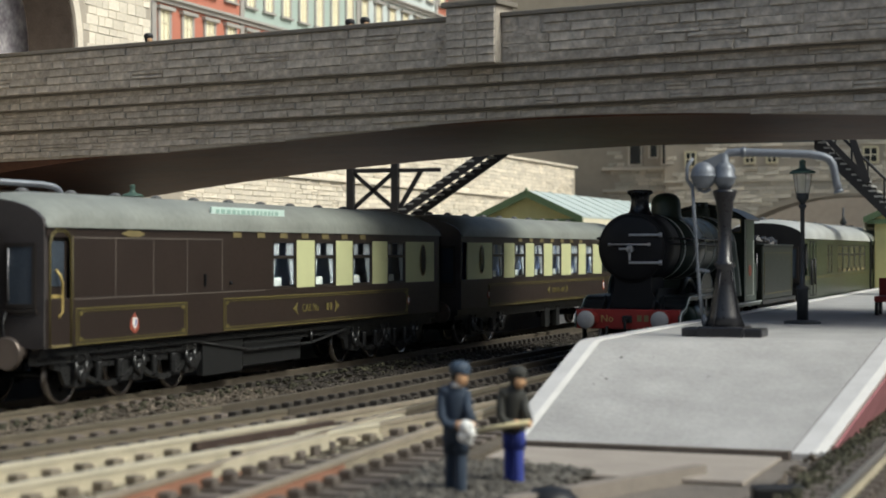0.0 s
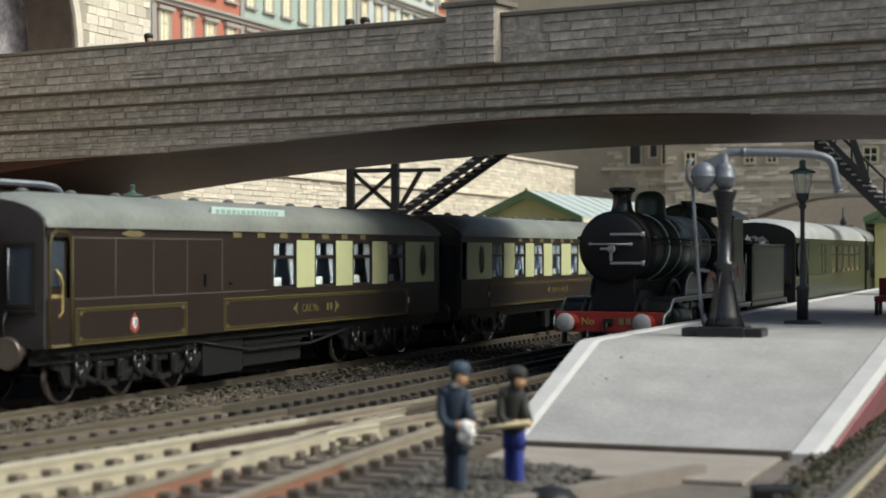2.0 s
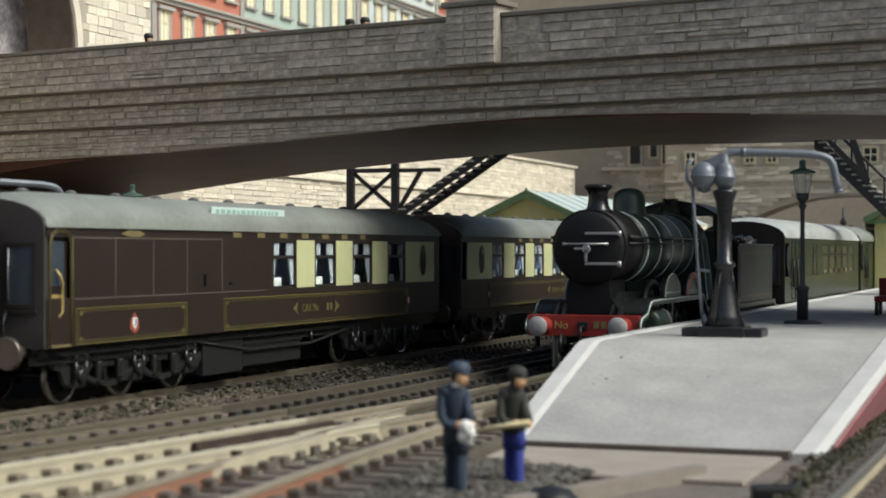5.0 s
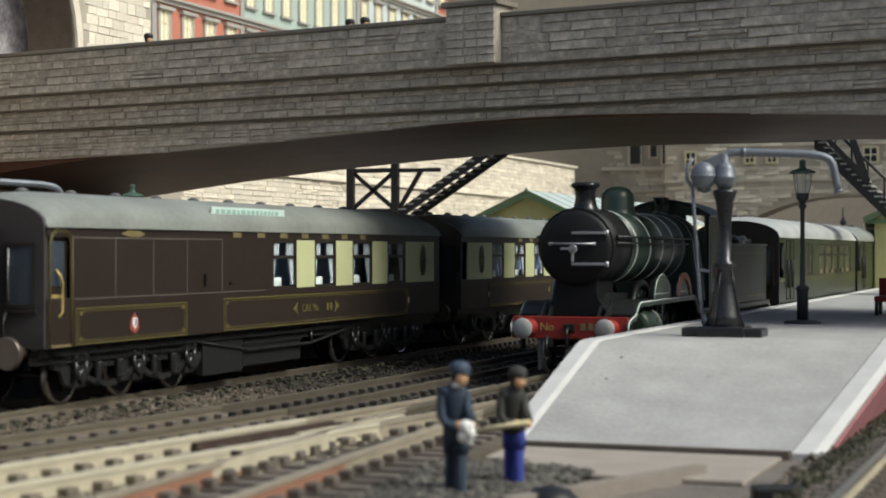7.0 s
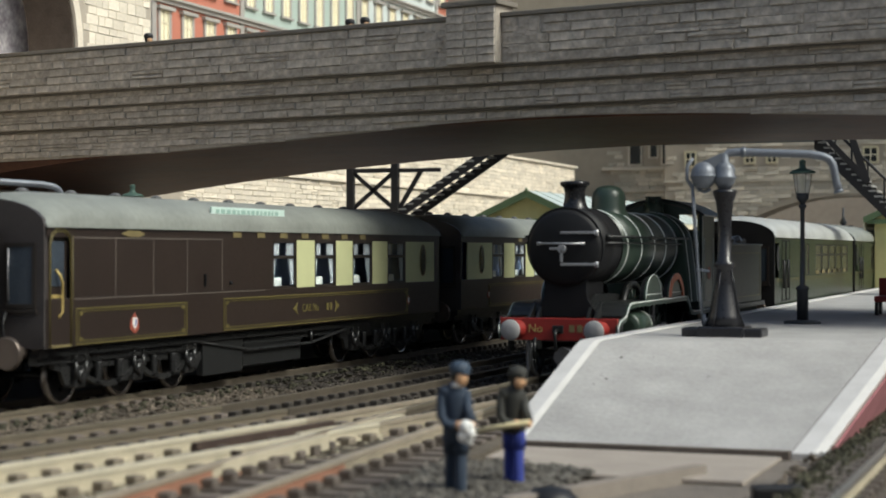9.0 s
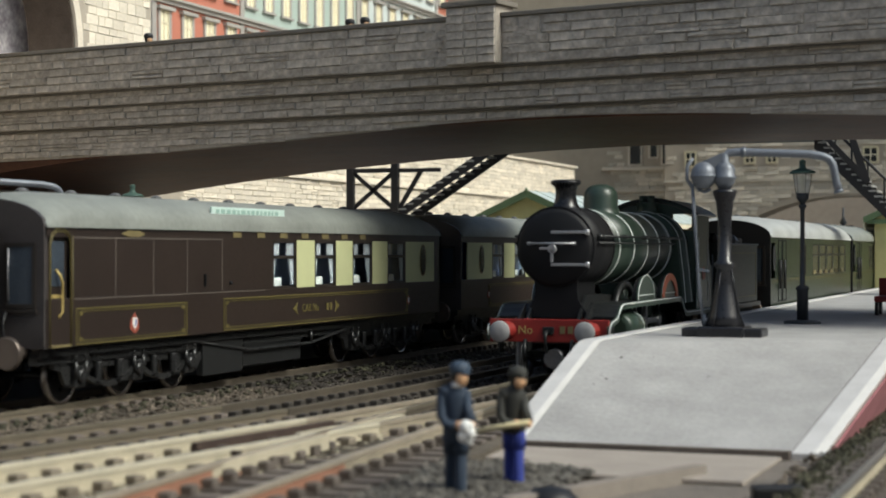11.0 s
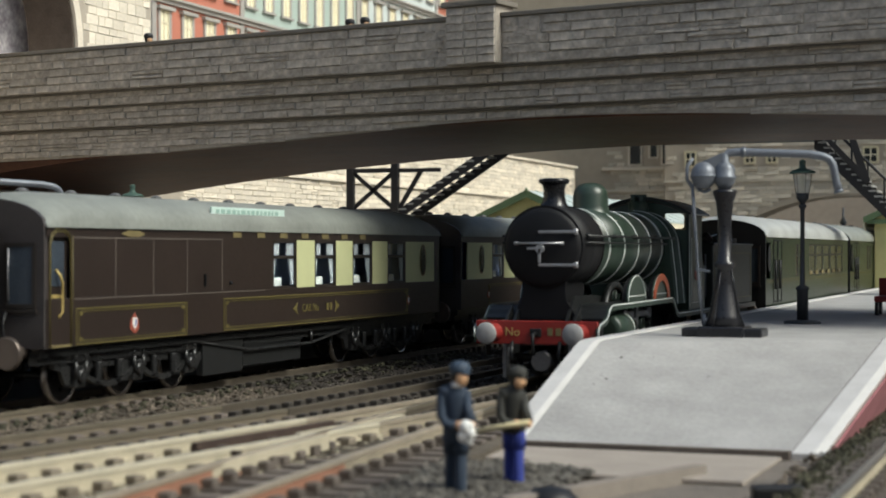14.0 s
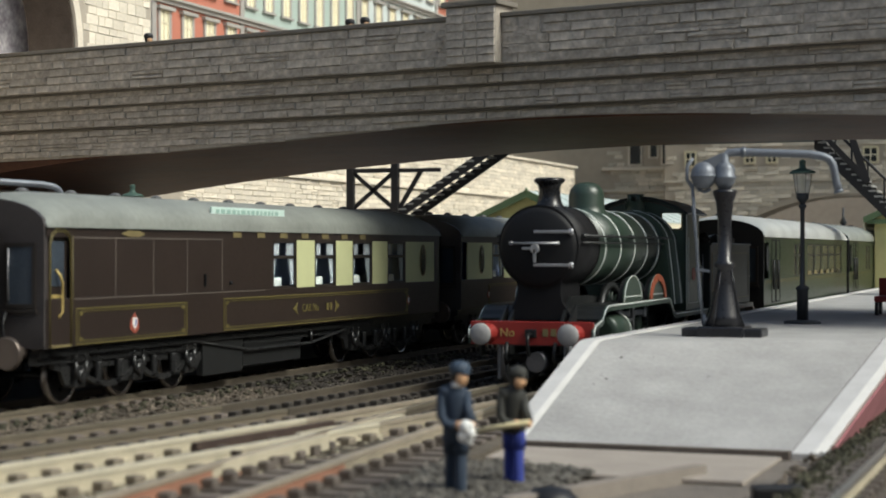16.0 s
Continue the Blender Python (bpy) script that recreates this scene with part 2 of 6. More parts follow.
def pipe(bm, path, r, n=10):
    pts = [Vector(p) for p in path]
    rings = []
    for i, p in enumerate(pts):
        d = (pts[min(i + 1, len(pts) - 1)] - pts[max(i - 1, 0)]).normalized()
        q = d.to_track_quat("Z", "Y").to_matrix()
        rings.append([bm.verts.new(p + q @ Vector((r * math.cos(2 * math.pi * k / n), r * math.sin(2 * math.pi * k / n), 0))) for k in range(n)])
    for p, q in zip(rings, rings[1:]):
        k = min(range(n), key=lambda j: (q[j].co - p[0].co).length)
        for i in range(n):
            f = bm.faces.new([p[i], p[(i + 1) % n], q[(i + 1 + k) % n], q[(i + k) % n]])
            f.smooth = True
    bm.faces.new(rings[0][::-1])
    bm.faces.new(rings[-1])


def sheet(bm, outline, d, axis="X", at=0.0, bevel=0.0):
    """A plate with the outline (pairs), d thick along the axis."""
    def p(a, b, c):
        return {"X": (c, a, b), "Y": (a, c, b), "Z": (a, b, c)}[axis]
    lo = [bm.verts.new(p(a, b, at)) for a, b in outline]
    hi = [bm.verts.new(p(a, b, at + d)) for a, b in outline]
    n = len(lo)
    fs = [bm.faces.new(lo[::-1]), bm.faces.new(hi)]
    for i in range(n):
        fs.append(bm.faces.new([lo[i], lo[(i + 1) % n], hi[(i + 1) % n], hi[i]]))
    bmesh.ops.recalc_face_normals(bm, faces=fs)


def part(name, bm, material, parent=None, label="", at=None):
    bmesh.ops.recalc_face_normals(bm, faces=bm.faces[:])
    bm.transform(Matrix.Scale(S, 4))
    me = bpy.data.meshes.new(name)
    bm.to_mesh(me)
    bm.free()
    me.materials.append(M[material] if isinstance(material, str) else material)
    ob = new(name, me)
    if parent:
        ob.parent = parent
    if at is not None:
        ob.matrix_basis = at
    return tagged(ob, label)


def place(x, y, z, rz=0.0, rx=0.0, ry=0.0):
    return pose(x * S, y * S, z * S, rx, ry, rz)


def thing(name, label, category, m=None, group="", kind=""):
    ob = new(name)
    ob.empty_display_size = 0.01
    if m is not None:
        ob.matrix_basis = m
    return tagged(ob, label, category, group, kind)


def structure(name, bm, material, label, m=None):
    ob = part(name, bm, material, None, "", m)
    return tagged(ob, label, name.split("_")[0], "", "structure")


B = bmesh.new

# ---- ground and tracks ----
GROUND = -0.45
bm = B()
box(bm, -80, 45, -10, 235, GROUND - 2, GROUND)
ground = structure("ground", bm, "ballast", "brown-grey ballasted baseboard under the tracks")


def along(path, step=1.0):
    """Points every step metres on a smooth line through plan points (x, y)."""
    ys = [p[1] for p in path]
    xs = [p[0] for p in path]
    n = int((ys[-1] - ys[0]) / step)
    grid = np.linspace(ys[0], ys[-1], n + 1)
    fine = np.interp(grid, ys, xs)
    for _ in range(3):
        fine[1:-1] = (fine[:-2] + 2 * fine[1:-1] + fine[2:]) / 4
    return [Vector((x, y, 0)) for x, y in zip(fine, grid)]


def swept(bm, pts, x0, x1, z0, z1):
    rings = []
    for k, p in enumerate(pts):
        d = (pts[min(k + 1, len(pts) - 1)] - pts[max(k - 1, 0)]).normalized()
        side = Vector((d.y, -d.x, 0))
        rings.append([bm.verts.new(p + side * a + Vector((0, 0, b))) for a, b in ((x0, z0), (x1, z0), (x1, z1), (x0, z1))])
    for a, b in zip(rings, rings[1:]):
        for k in range(4):
            bm.faces.new([a[k], a[(k + 1) % 4], b[(k + 1) % 4], b[k]])
    bm.faces.new(rings[0][::-1])
    bm.faces.new(rings[-1])


SLEEPERS = {}


def track(path, z, side_mat, sleeper_mat, label, top="rail_top", bed="bed_brown", last=60.0, pitch=0.5):
    tr = thing("railway_track", label, "track", place(0, 0, z), "railway tracks")
    pts = along(path)
    bm = B()
    swept(bm, pts, -1.6, 1.6, -0.38 - 0.06, -0.3)
    part("ballast_bed", bm, bed, tr)
    for sx in (-1, 1):
        c = sx * 0.68
        bm = B()
        swept(bm, pts, c - 0.035, c + 0.035, -0.2, -0.05)
        swept(bm, pts, c - 0.09, c + 0.09, -0.23, -0.18)
        rail = part("rail", bm, side_mat, tr)
        bm = B()
        swept(bm, pts, c - 0.05, c + 0.05, -0.06, 0.0)
        part("rail_head", bm, top, rail, "worn rail head")
    if sleeper_mat not in SLEEPERS:
        bm = B()
        box(bm, -1.35, 1.35, -0.15, 0.15, -0.36, -0.235, 0.02)
        for sx in (-1, 1):
            for o in (-0.16, 0.16):
                box(bm, sx * 0.68 + o - 0.085, sx * 0.68 + o + 0.085, -0.11, 0.11, -0.24, -0.12, 0.025)
        ob = part("sleeper", bm, sleeper_mat, tr)
        SLEEPERS[sleeper_mat] = ob.data
        bpy.data.objects.remove(ob)
    y = path[0][1] + 0.3
    ys = [p.y for p in pts]
    xs = [p.x for p in pts]
    while y < min(last, path[-1][1]):
        x = float(np.interp(y, ys, xs))
        slope = float(np.interp(y + 0.5, ys, xs)) - float(np.interp(y - 0.5, ys, xs))
        ob = new("sleeper", SLEEPERS[sleeper_mat])
        ob.parent = tr
        ob.matrix_basis = place(x, y, 0, -math.degrees(math.atan(slope)) + random.uniform(-0.6, 0.6))
        y += pitch
    return tr


TRACK_P, TRACK_M, TRACK_L = -18.35, -13.6, -10.4
LOW = -0.13
# The far lengths take the darkened copies, painting the shade of the bridge.
RAIL_IN_SHADE = "rail_shaded"
track([(TRACK_P, 8), (TRACK_P, 31)], LOW, "rail_olive", "sleeper", "dull brown rails on dark sleepers beside the dining coach", "rail_dull")
track([(TRACK_P, 31), (TRACK_P, 115)], LOW, RAIL_IN_SHADE, "sleeper_shaded", "rails and ballast coloured darker for the shade under the bridge", RAIL_IN_SHADE, "bed_shaded")
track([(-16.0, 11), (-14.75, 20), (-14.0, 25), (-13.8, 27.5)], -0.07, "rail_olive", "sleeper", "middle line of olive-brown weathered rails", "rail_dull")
track([(-13.8, 27.5), (-13.65, 31), (-13.6, 40), (-13.6, 115)], -0.07, RAIL_IN_SHADE, "sleeper_shaded", "middle line coloured darker for the shade of the bridge", RAIL_IN_SHADE, "bed_shaded")
track([(-13.05, 12), (-12.2, 17.7), (-11.3, 23.8), (-11.1, 25.2)], 0.0, "rail_sand", "sleeper_sand", "sand-coloured turnout branch with dusty rails", "rail_sand_top", "bed_sand", pitch=0.62)
track([(-11.1, 25.2), (-10.75, 28.2), (-10.5, 31), (-10.42, 33)], 0.0, "rail_sand_dull", "sleeper", "dusty brown closure rails of the turnout", "rail_red_top", pitch=0.62)
track([(-9.05, 12), (-9.55, 18), (-9.75, 20.6)], 0.0, "rail_red", "sleeper", "turnout road with rust-red rail sides", "rail_red_top", pitch=0.62)
track([(-9.75, 20.6), (-10.0, 24), (-10.25, 27.5)], 0.0, "rail_sand_dull", "sleeper", "dusty rails leading out of the turnout", "rail_red_top", pitch=0.62)
track([(-10.25, 27.5), (-10.38, 30), (TRACK_L, 34), (TRACK_L, 115)], 0.0, RAIL_IN_SHADE, "sleeper_shaded", "running line beside the platform, coloured darker for the bridge's shade", "rail_dull", "bed_shaded")
track([(-1.92, 13), (-1.92, 60)], 0.0, "rail_sand", "sleeper", "side line with dusty rails beside the platform")
# check rails and crossing nose of the turnout
for k, (p, q) in enumerate((((-11.75, 21.6), (-11.25, 25.2)), ((-10.35, 19.2), (-10.45, 23.2)), ((-10.95, 23.3), (-10.6, 26.6)))):
    bm = B()
    swept(bm, [Vector((*p, 0)), Vector((*q, 0))], -0.05, 0.05, -0.22, -0.01)
    cr = thing("check_rail", "short weathered check rail inside the turnout", "rail", place(0, 0, 0), "check rails")
    part("rail", bm, "rail_sand" if k else "rust_dark", cr)
    bm = B()
    for f in (0.15, 0.5, 0.85):
        x, y = p[0] + (q[0] - p[0]) * f, p[1] + (q[1] - p[1]) * f
        box(bm, x - 0.12, x + 0.12, y - 0.1, y + 0.1, -0.24, -0.1)
    part("chair", bm, "sleeper", cr)

# gaps between lengths of the dusty rails
for x, y in ((-12.47, 20.92), (-11.24, 20.80), (-10.68, 20.80)):
    bm = B()
    box(bm, -0.07, 0.07, -0.035, 0.035, -0.2, 0.006)
    jt = thing("rail_joint", "dark narrow gap between two dusty rails", "rail joint", place(x, y, 0), "rail joints")
    part("gap", bm, "rust_dark", jt)

# ---- platform with ramp ----
PZ = 1.02
XL, XR = -8.85, -3.6


def cam_to_plan(X, d):
    a = radians(TURN)
    return X * math.cos(a) - d * math.sin(a), X * math.sin(a) + d * math.cos(a)


TOP_L, TOP_R = 31.1, 33.55
BOT_L, BOT_R = 26.3, 26.2


def right_edge(y):
    return -3.64 + 0.074 * (min(max(y, 26.2), 33.5) - 26.2)


def ramp_solid(f0, f1, lift, n=10):
    """Ramp and level deck between two lines: f0 and f1 are (share of the width, metres added)."""
    bm = B()
    rings = []
    for q in range(n + 1):
        share = f0[0] + (f1[0] - f0[0]) * q / n
        add = f0[1] + (f1[1] - f0[1]) * q / n
        side = []
        yb = BOT_L + (BOT_R - BOT_L) * share
        yt = TOP_L + (TOP_R - TOP_L) * share
        pts = [(yb, GROUND), (yb, GROUND + 0.09 + lift)]
        pts += [(yb + (yt - 0.35 - yb) * k / 8, GROUND + 0.09 + lift + (PZ - 0.09 - GROUND - 0.09) * k / 8) for k in range(1, 9)]
        pts += [(yt - 0.1, PZ - 0.025 + lift), (yt + 0.25, PZ + lift), (170, PZ + lift), (170, GROUND)]
        for y, z in pts:
            side.append(bm.verts.new((XL + (right_edge(y) - XL) * share + add, y, z)))
        rings.append(side)
    m = len(rings[0])
    for a, b in zip(rings, rings[1:]):
        for i in range(m):
            f = bm.faces.new([a[i], a[(i + 1) % m], b[(i + 1) % m], b[i]])
            f.smooth = False
    bm.faces.new(rings[0])
    bm.faces.new(rings[-1][::-1])
    return bm


platform = structure("platform", ramp_solid((0, 0.4), (1, -0.56), 0.0), "platform", "grey smooth station platform with a sloping end ramp")
left_edge = part("edging", ramp_solid((0, 0), (0, 0.28), 0.006), "edge_grey", platform, "pale worn platform edging")
part("white_line", ramp_solid((0, 0.28), (0, 0.4), 0.012), "platform_edge", left_edge, "whitened edge line")
right_strip = part("edging", ramp_solid((1, -0.54), (1, -0.22), 0.006), "edge_grey", platform, "pale worn platform edging")
part("white_line", ramp_solid((1, -0.22), (1, -0.05), 0.016), "platform_edge", right_strip, "whitened edge line")
part("joint", ramp_solid((1, -0.56), (1, -0.54), 0.002), "joint_dark", right_strip)
part("brick_face", ramp_solid((1, -0.05), (1, 0.0), -0.06), "platform_brick", platform, "maroon brick platform side")
bm = B()
box(bm, -8.4, -4.2, BOT_L - 0.2, BOT_L - 0.02, GROUND, GROUND + 0.13)
part("sill", bm, "sleeper", platform, "dark timber sill at the foot of the ramp")
bm = B()
box(bm, -27.0, -20.1, 20, 170, GROUND, PZ)
far_platform = structure("platform_far", bm, "platform", "grey station platform along the retaining wall")

# ---- road bridge ----
def stone_mesh(name, w, h, d, ch, material, rng):
    """One split-faced block: back rectangle, an uneven front with a broken middle; front towards -y, lower left at the origin."""
    def j(k):
        return rng.uniform(-k, k)
    v = [(0, 0, 0), (w, 0, 0), (w, 0, h), (0, 0, h)]
    v += [(ch + abs(j(ch)), -d * (0.75 + j(0.3)), ch + j(ch * 0.6)), (w * 0.5 + j(w * 0.2), -d * (0.95 + j(0.35)), ch + j(ch * 0.6)), (w - ch - abs(j(ch)), -d * (0.75 + j(0.3)), ch + j(ch * 0.6)),
          (w - ch - abs(j(ch)), -d * (0.75 + j(0.3)), h - ch + j(ch * 0.6)), (w * 0.5 + j(w * 0.2), -d * (0.95 + j(0.35)), h - ch + j(ch * 0.6)), (ch + abs(j(ch)), -d * (0.75 + j(0.3)), h - ch + j(ch * 0.6))]
    f = [(0, 1, 6, 5, 4), (1, 2, 7, 6), (2, 3, 9, 8, 7), (3, 0, 4, 9), (4, 5, 8, 9), (5, 6, 7, 8)]
    me = bpy.data.meshes.new(name)
    me.from_pydata([[q * S for q in p] for p in v], [], f)
    me.materials.append(M[material])
    return me


def course(x0, x1, rng, lengths, gap):
    """Starts and indices of the lengths of the blocks that fill a course."""
    x = x0 - rng.random() * 0.6
    while x < x1:
        i = rng.randrange(len(lengths))
        yield x, i
        x += lengths[i] + gap


def stone_field(parent, rows, lengths, depth, material, seed, limit, keep=None, gap=0.016):
    """Courses of blocks on an upright face. rows: x0, x1, z, height, y. The first ones are pieces of their own, the rest one part."""
    rng = random.Random(seed)
    data, n, verts, faces = {}, 0, [], []
    for x0, x1, z, h, y in rows:
        for x, i in course(x0, x1, rng, lengths, gap):
            if keep and not keep(x, lengths[i], z, h):
                continue
            split = rng.random() < 0.12 and lengths[i] > 0.5
            halves = ((z, h * 0.48), (z + h * 0.5, h * 0.5)) if split else ((z, h),)
            for zz, hh in halves:
                key = (i, round(hh, 3), rng.randrange(3))
                if key not in data:
                    data[key] = stone_mesh("stone", lengths[i], hh - gap, depth * (0.6 + 0.45 * key[2]), 0.016, material, rng)
                if n < limit[0] and limit[1] < x < limit[2]:
                    ob = new("stone", data[key])
                    ob.parent = parent
                    ob.location = (x * S, y * S, (zz + rng.uniform(-0.008, 0.008)) * S)
                    n += 1
                else:
                    base = len(verts)
                    me = data[key]
                    verts += [(v.co.x + x * S, v.co.y + y * S, v.co.z + zz * S) for v in me.vertices]
                    faces += [[base + k for k in p.vertices] for p in me.polygons]
    if faces:
        me = bpy.data.meshes.new("stonework")
        me.from_pydata(verts, [], faces)
        me.materials.append(M[material])
        ob = new("stonework", me)
        ob.parent = parent
        tagged(ob, kind="stuff")


bx, by = cam_to_plan(0, 43.0)
BRIDGE_TURN = -math.degrees(math.atan2(0.2288, 1.152))
bridge = thing("road_bridge", "grey stone road bridge with stepped courses and a shallow arched underside", "bridge", place(bx, by, 0, BRIDGE_TURN), kind="structure")
BU0, BU1, BW = -26.0, 17.0, 11.9


def arch_z(u):
    return 5.93 - 0.625 * (1 - math.exp(-((u - 3) / 10) ** 2))


def soffit_z(u):
    return 5.87 - 0.0026 * (u - 2.4) ** 2


def arch_outline(u0, u1, top, curve, n=40):
    low = [(u0 + (u1 - u0) * i / n, curve(u0 + (u1 - u0) * i / n)) for i in range(n + 1)]
    return low + [(u1, top), (u0, top)]


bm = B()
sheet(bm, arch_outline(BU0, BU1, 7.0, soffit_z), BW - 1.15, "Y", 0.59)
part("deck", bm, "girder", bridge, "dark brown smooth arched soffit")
# the stepped face, front and back
BANDS = ((7.2, 8.34, 0.0), (6.78, 7.2, 0.2), (6.2, 6.78, 0.38))
faces_of_bridge = []
for z0, z1, y in BANDS:
    bm = B()
    box(bm, BU0, BU1, y, y + 0.45, z0, z1)
    faces_of_bridge.append(part("face_wall", bm, "bridge_mortar", bridge))
    # thin dark strip whose colour paints the shadow line under the ledge
    bm = B()
    box(bm, BU0, BU1, y + 0.05, y + 0.5, z0 - 0.06, z0 - 0.004, 0.02)
    part("ledge_strip", bm, "ledge_shade_stone", bridge, "dark strip coloured as the shade under the ledge")
    bm = B()
    box(bm, BU0, BU1, BW - 0.45 - y, BW - y, z0, z1)
    part("face_wall", bm, "bridge_mortar", bridge)
bm = B()
sheet(bm, arch_outline(BU0, BU1, 6.2, arch_z), 0.3, "Y", 0.54)
faces_of_bridge.append(part("face_wall", bm, "bridge_mortar", bridge))
bm = B()
box(bm, BU0, BU1, -0.09, 0.42, 8.34, 8.45, 0.02)
part("coping", bm, "bridge_coping", bridge, "weathered flat coping")
bm = B()
box(bm, BU0, BU1, BW - 0.42, BW + 0.09, 8.34, 8.45, 0.02)
part("coping", bm, "bridge_coping", bridge, "weathered flat coping")
bm = B()
box(bm, BU0, BU1, 0.3, BW - 0.3, 7.0, 7.15)
part("roadway", bm, "ballast", bridge)
bm = B()
box(bm, 0.27, 1.67, -0.3, 0.55, 7.22, 8.62, 0.02)
pier = part("pier", bm, "bridge_mortar", bridge, "square stone pier on the parapet")
bm = B()
box(bm, 0.17, 1.77, -0.4, 0.65, 8.62, 8.76, 0.03)
part("pier_cap", bm, "bridge_coping", pier)

LENGTHS = (0.4, 0.6, 0.8, 0.95, 1.15, 1.45)
# ---- retaining wall on the far side ----
WX = -33.0
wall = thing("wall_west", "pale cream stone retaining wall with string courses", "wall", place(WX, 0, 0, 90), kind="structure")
bm = B()
box(bm, 10, 114.6, 0, 3, GROUND, 8.3)
part("wall_body", bm, "wall_mortar", wall)
for z in (5.9, 8.3):
    bm = B()
    box(bm, 55, 114.7, -0.2, 0.5, z, z + 0.14, 0.02)
    part("string_course", bm, "wall_stone", wall)
# the upper wall with the road's arch
AC, AR, AZ = 47.4, 4.7, 9.6
bm = B()
out = [(57.3, 8.3), (57.3, 15), (20, 15), (20, 8.3), (AC - AR, 8.3)]
out += [(AC - AR * math.cos(math.pi * i / 24), AZ + AR * math.sin(math.pi * i / 24)) for i in range(25)]
out += [(AC + AR, 8.3)]
sheet(bm, out, 1.9, "Y", 0.0)
part("upper_wall", bm, "wall_mortar", wall)
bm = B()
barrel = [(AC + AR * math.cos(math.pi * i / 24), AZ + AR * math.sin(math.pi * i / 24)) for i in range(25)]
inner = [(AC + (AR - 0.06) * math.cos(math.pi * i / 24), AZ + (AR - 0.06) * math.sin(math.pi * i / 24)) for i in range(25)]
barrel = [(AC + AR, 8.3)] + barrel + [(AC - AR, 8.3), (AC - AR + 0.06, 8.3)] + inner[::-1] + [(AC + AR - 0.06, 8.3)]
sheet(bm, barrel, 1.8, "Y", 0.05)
part("arch_lining", bm, "arch_lining", wall, "dark brown lining inside the road arch")
bm = B()
ring = [(AC + (AR + w) * math.cos(a), AZ + (AR + w) * math.sin(a)) for w, rng_ in ((0.0, range(25)), (0.35, range(24, -1, -1))) for a in [math.pi * i / 24 for i in rng_]]
sheet(bm, ring, 0.25, "Y", -0.12)
part("arch_ring", bm, "wall_stone", wall, "cut stone arch ring")

bm = B()
box(bm, 36, 56, 2.6, 2.7, 8.3, 14.6)
part("scenic_panel", bm, "scenic_panel", wall, "painted hillside seen through the road arch")

# ---- houses above the wall ----
def house(y0, y1, colour, label, ground_storey=None, setback=12.0):
    h = thing("town_house", label, "house", place(WX - setback, y0, 8.3, 90), "terrace above the wall")
    w = y1 - y0
    bm = B()
    box(bm, 0, w, 0, 9, 0, 18)
    part("wall", bm, colour, h)
    if ground_storey:
        bm = B()
        box(bm, 0, w, -0.04, 0.02, 0, 7.4)
        part("ground_storey", bm, ground_storey, h)
    for z in (3.5, 7.4, 11.6):
        bm = B()
        box(bm, 0, w, -0.35, 0.1, z, z + 0.16, 0.03)
        box(bm, 0, w, -0.2, 0.1, z - 0.2, z)
        part("cornice", bm, "cornice_grey", h)
    bm = B()
    box(bm, -0.1, 0.35, -0.1, 0.2, 0, 18)
    part("quoin", bm, "cornice_grey", h)
    n = max(2, round(w / 2.5))
    step = w / n
    for r, (z, zh) in enumerate(((1.0, 2.0), (5.0, 1.85), (8.4, 2.6), (12.6, 2.4))):
        for i in range(n):
            c = (i + 0.5) * step
            bm = B()
            box(bm, c - 0.68, c - 0.48, -0.1, 0.1, z - 0.1, z + zh)
            box(bm, c + 0.48, c + 0.68, -0.1, 0.1, z - 0.1, z + zh)
            box(bm, c - 0.85, c + 0.85, -0.26, 0.1, z + zh, z + zh + 0.2, 0.02)
            box(bm, c - 0.8, c + 0.8, -0.2, 0.1, z - 0.22, z - 0.1)
            win = part("window", bm, "cornice_grey", h)
            bm = B()
            box(bm, c - 0.48, c + 0.48, -0.02, 0.05, z - 0.1, z + zh)
            part("pane", bm, "house_window", win)
            bm = B()
            box(bm, c - 0.48, c - 0.36, -0.06, 0.0, z - 0.1, z + zh)
            box(bm, c + 0.36, c + 0.48, -0.06, 0.0, z - 0.1, z + zh)
            box(bm, c - 0.05, c + 0.05, -0.06, 0.0, z - 0.1, z + zh)
            box(bm, c - 0.36, c + 0.36, -0.06, 0.0, z + zh * 0.62, z + zh * 0.62 + 0.09)
            part("sash", bm, "trim_cream", win)
    return h


bm = B()
box(bm, 10, 220, 3.0, 40, GROUND, 8.3)
part("terrace", bm, "castle_mortar", wall, "level ground behind the wall")
house(78.2, 88.1, "red_render", "red rendered town house with cream sash windows")
house(88.1, 104.7, "green_render", "grey-green rendered town house over a red lower storey", "red_render")
house(104.7, 119.4, "grey_render", "pale blue-grey rendered town house with cream sash windows")
house(119.4, 139, "red_render", "red rendered town house with cream sash windows")
house(168, 190, "grey_render", "tall pale blue-grey house standing apart from the terrace", None, 22.0)

# ---- brown stone buildings at the far end ----
castle = thing("wall_north", "brown stone station building with small windows and a wide arch", "wall", place(0, 118, 0), kind="structure")
bm = B()
box(bm, -60, -27.4, 4, 8, GROUND, 22)
part("wall_body", bm, "castle_mortar", castle)
bm = B()
out = [(-27.5, GROUND), (-27.5, 22), (30, 22), (30, GROUND), (-8.6, GROUND), (-8.6, 4.7)]
AX, AH, ARC = -15.2, 6.6, 6.35
rad = (AH ** 2 + 1.65 ** 2) / (2 * 1.65)
for i in range(25):
    a = math.asin(AH / rad) * (1 - i / 12)
    out.append((AX + rad * math.sin(a), ARC - rad + rad * math.cos(a)))
out += [(AX - AH, GROUND)]
sheet(bm, out, 4, "Y", 0)
part("wall_body", bm, "castle_mortar", castle)
bm = B()
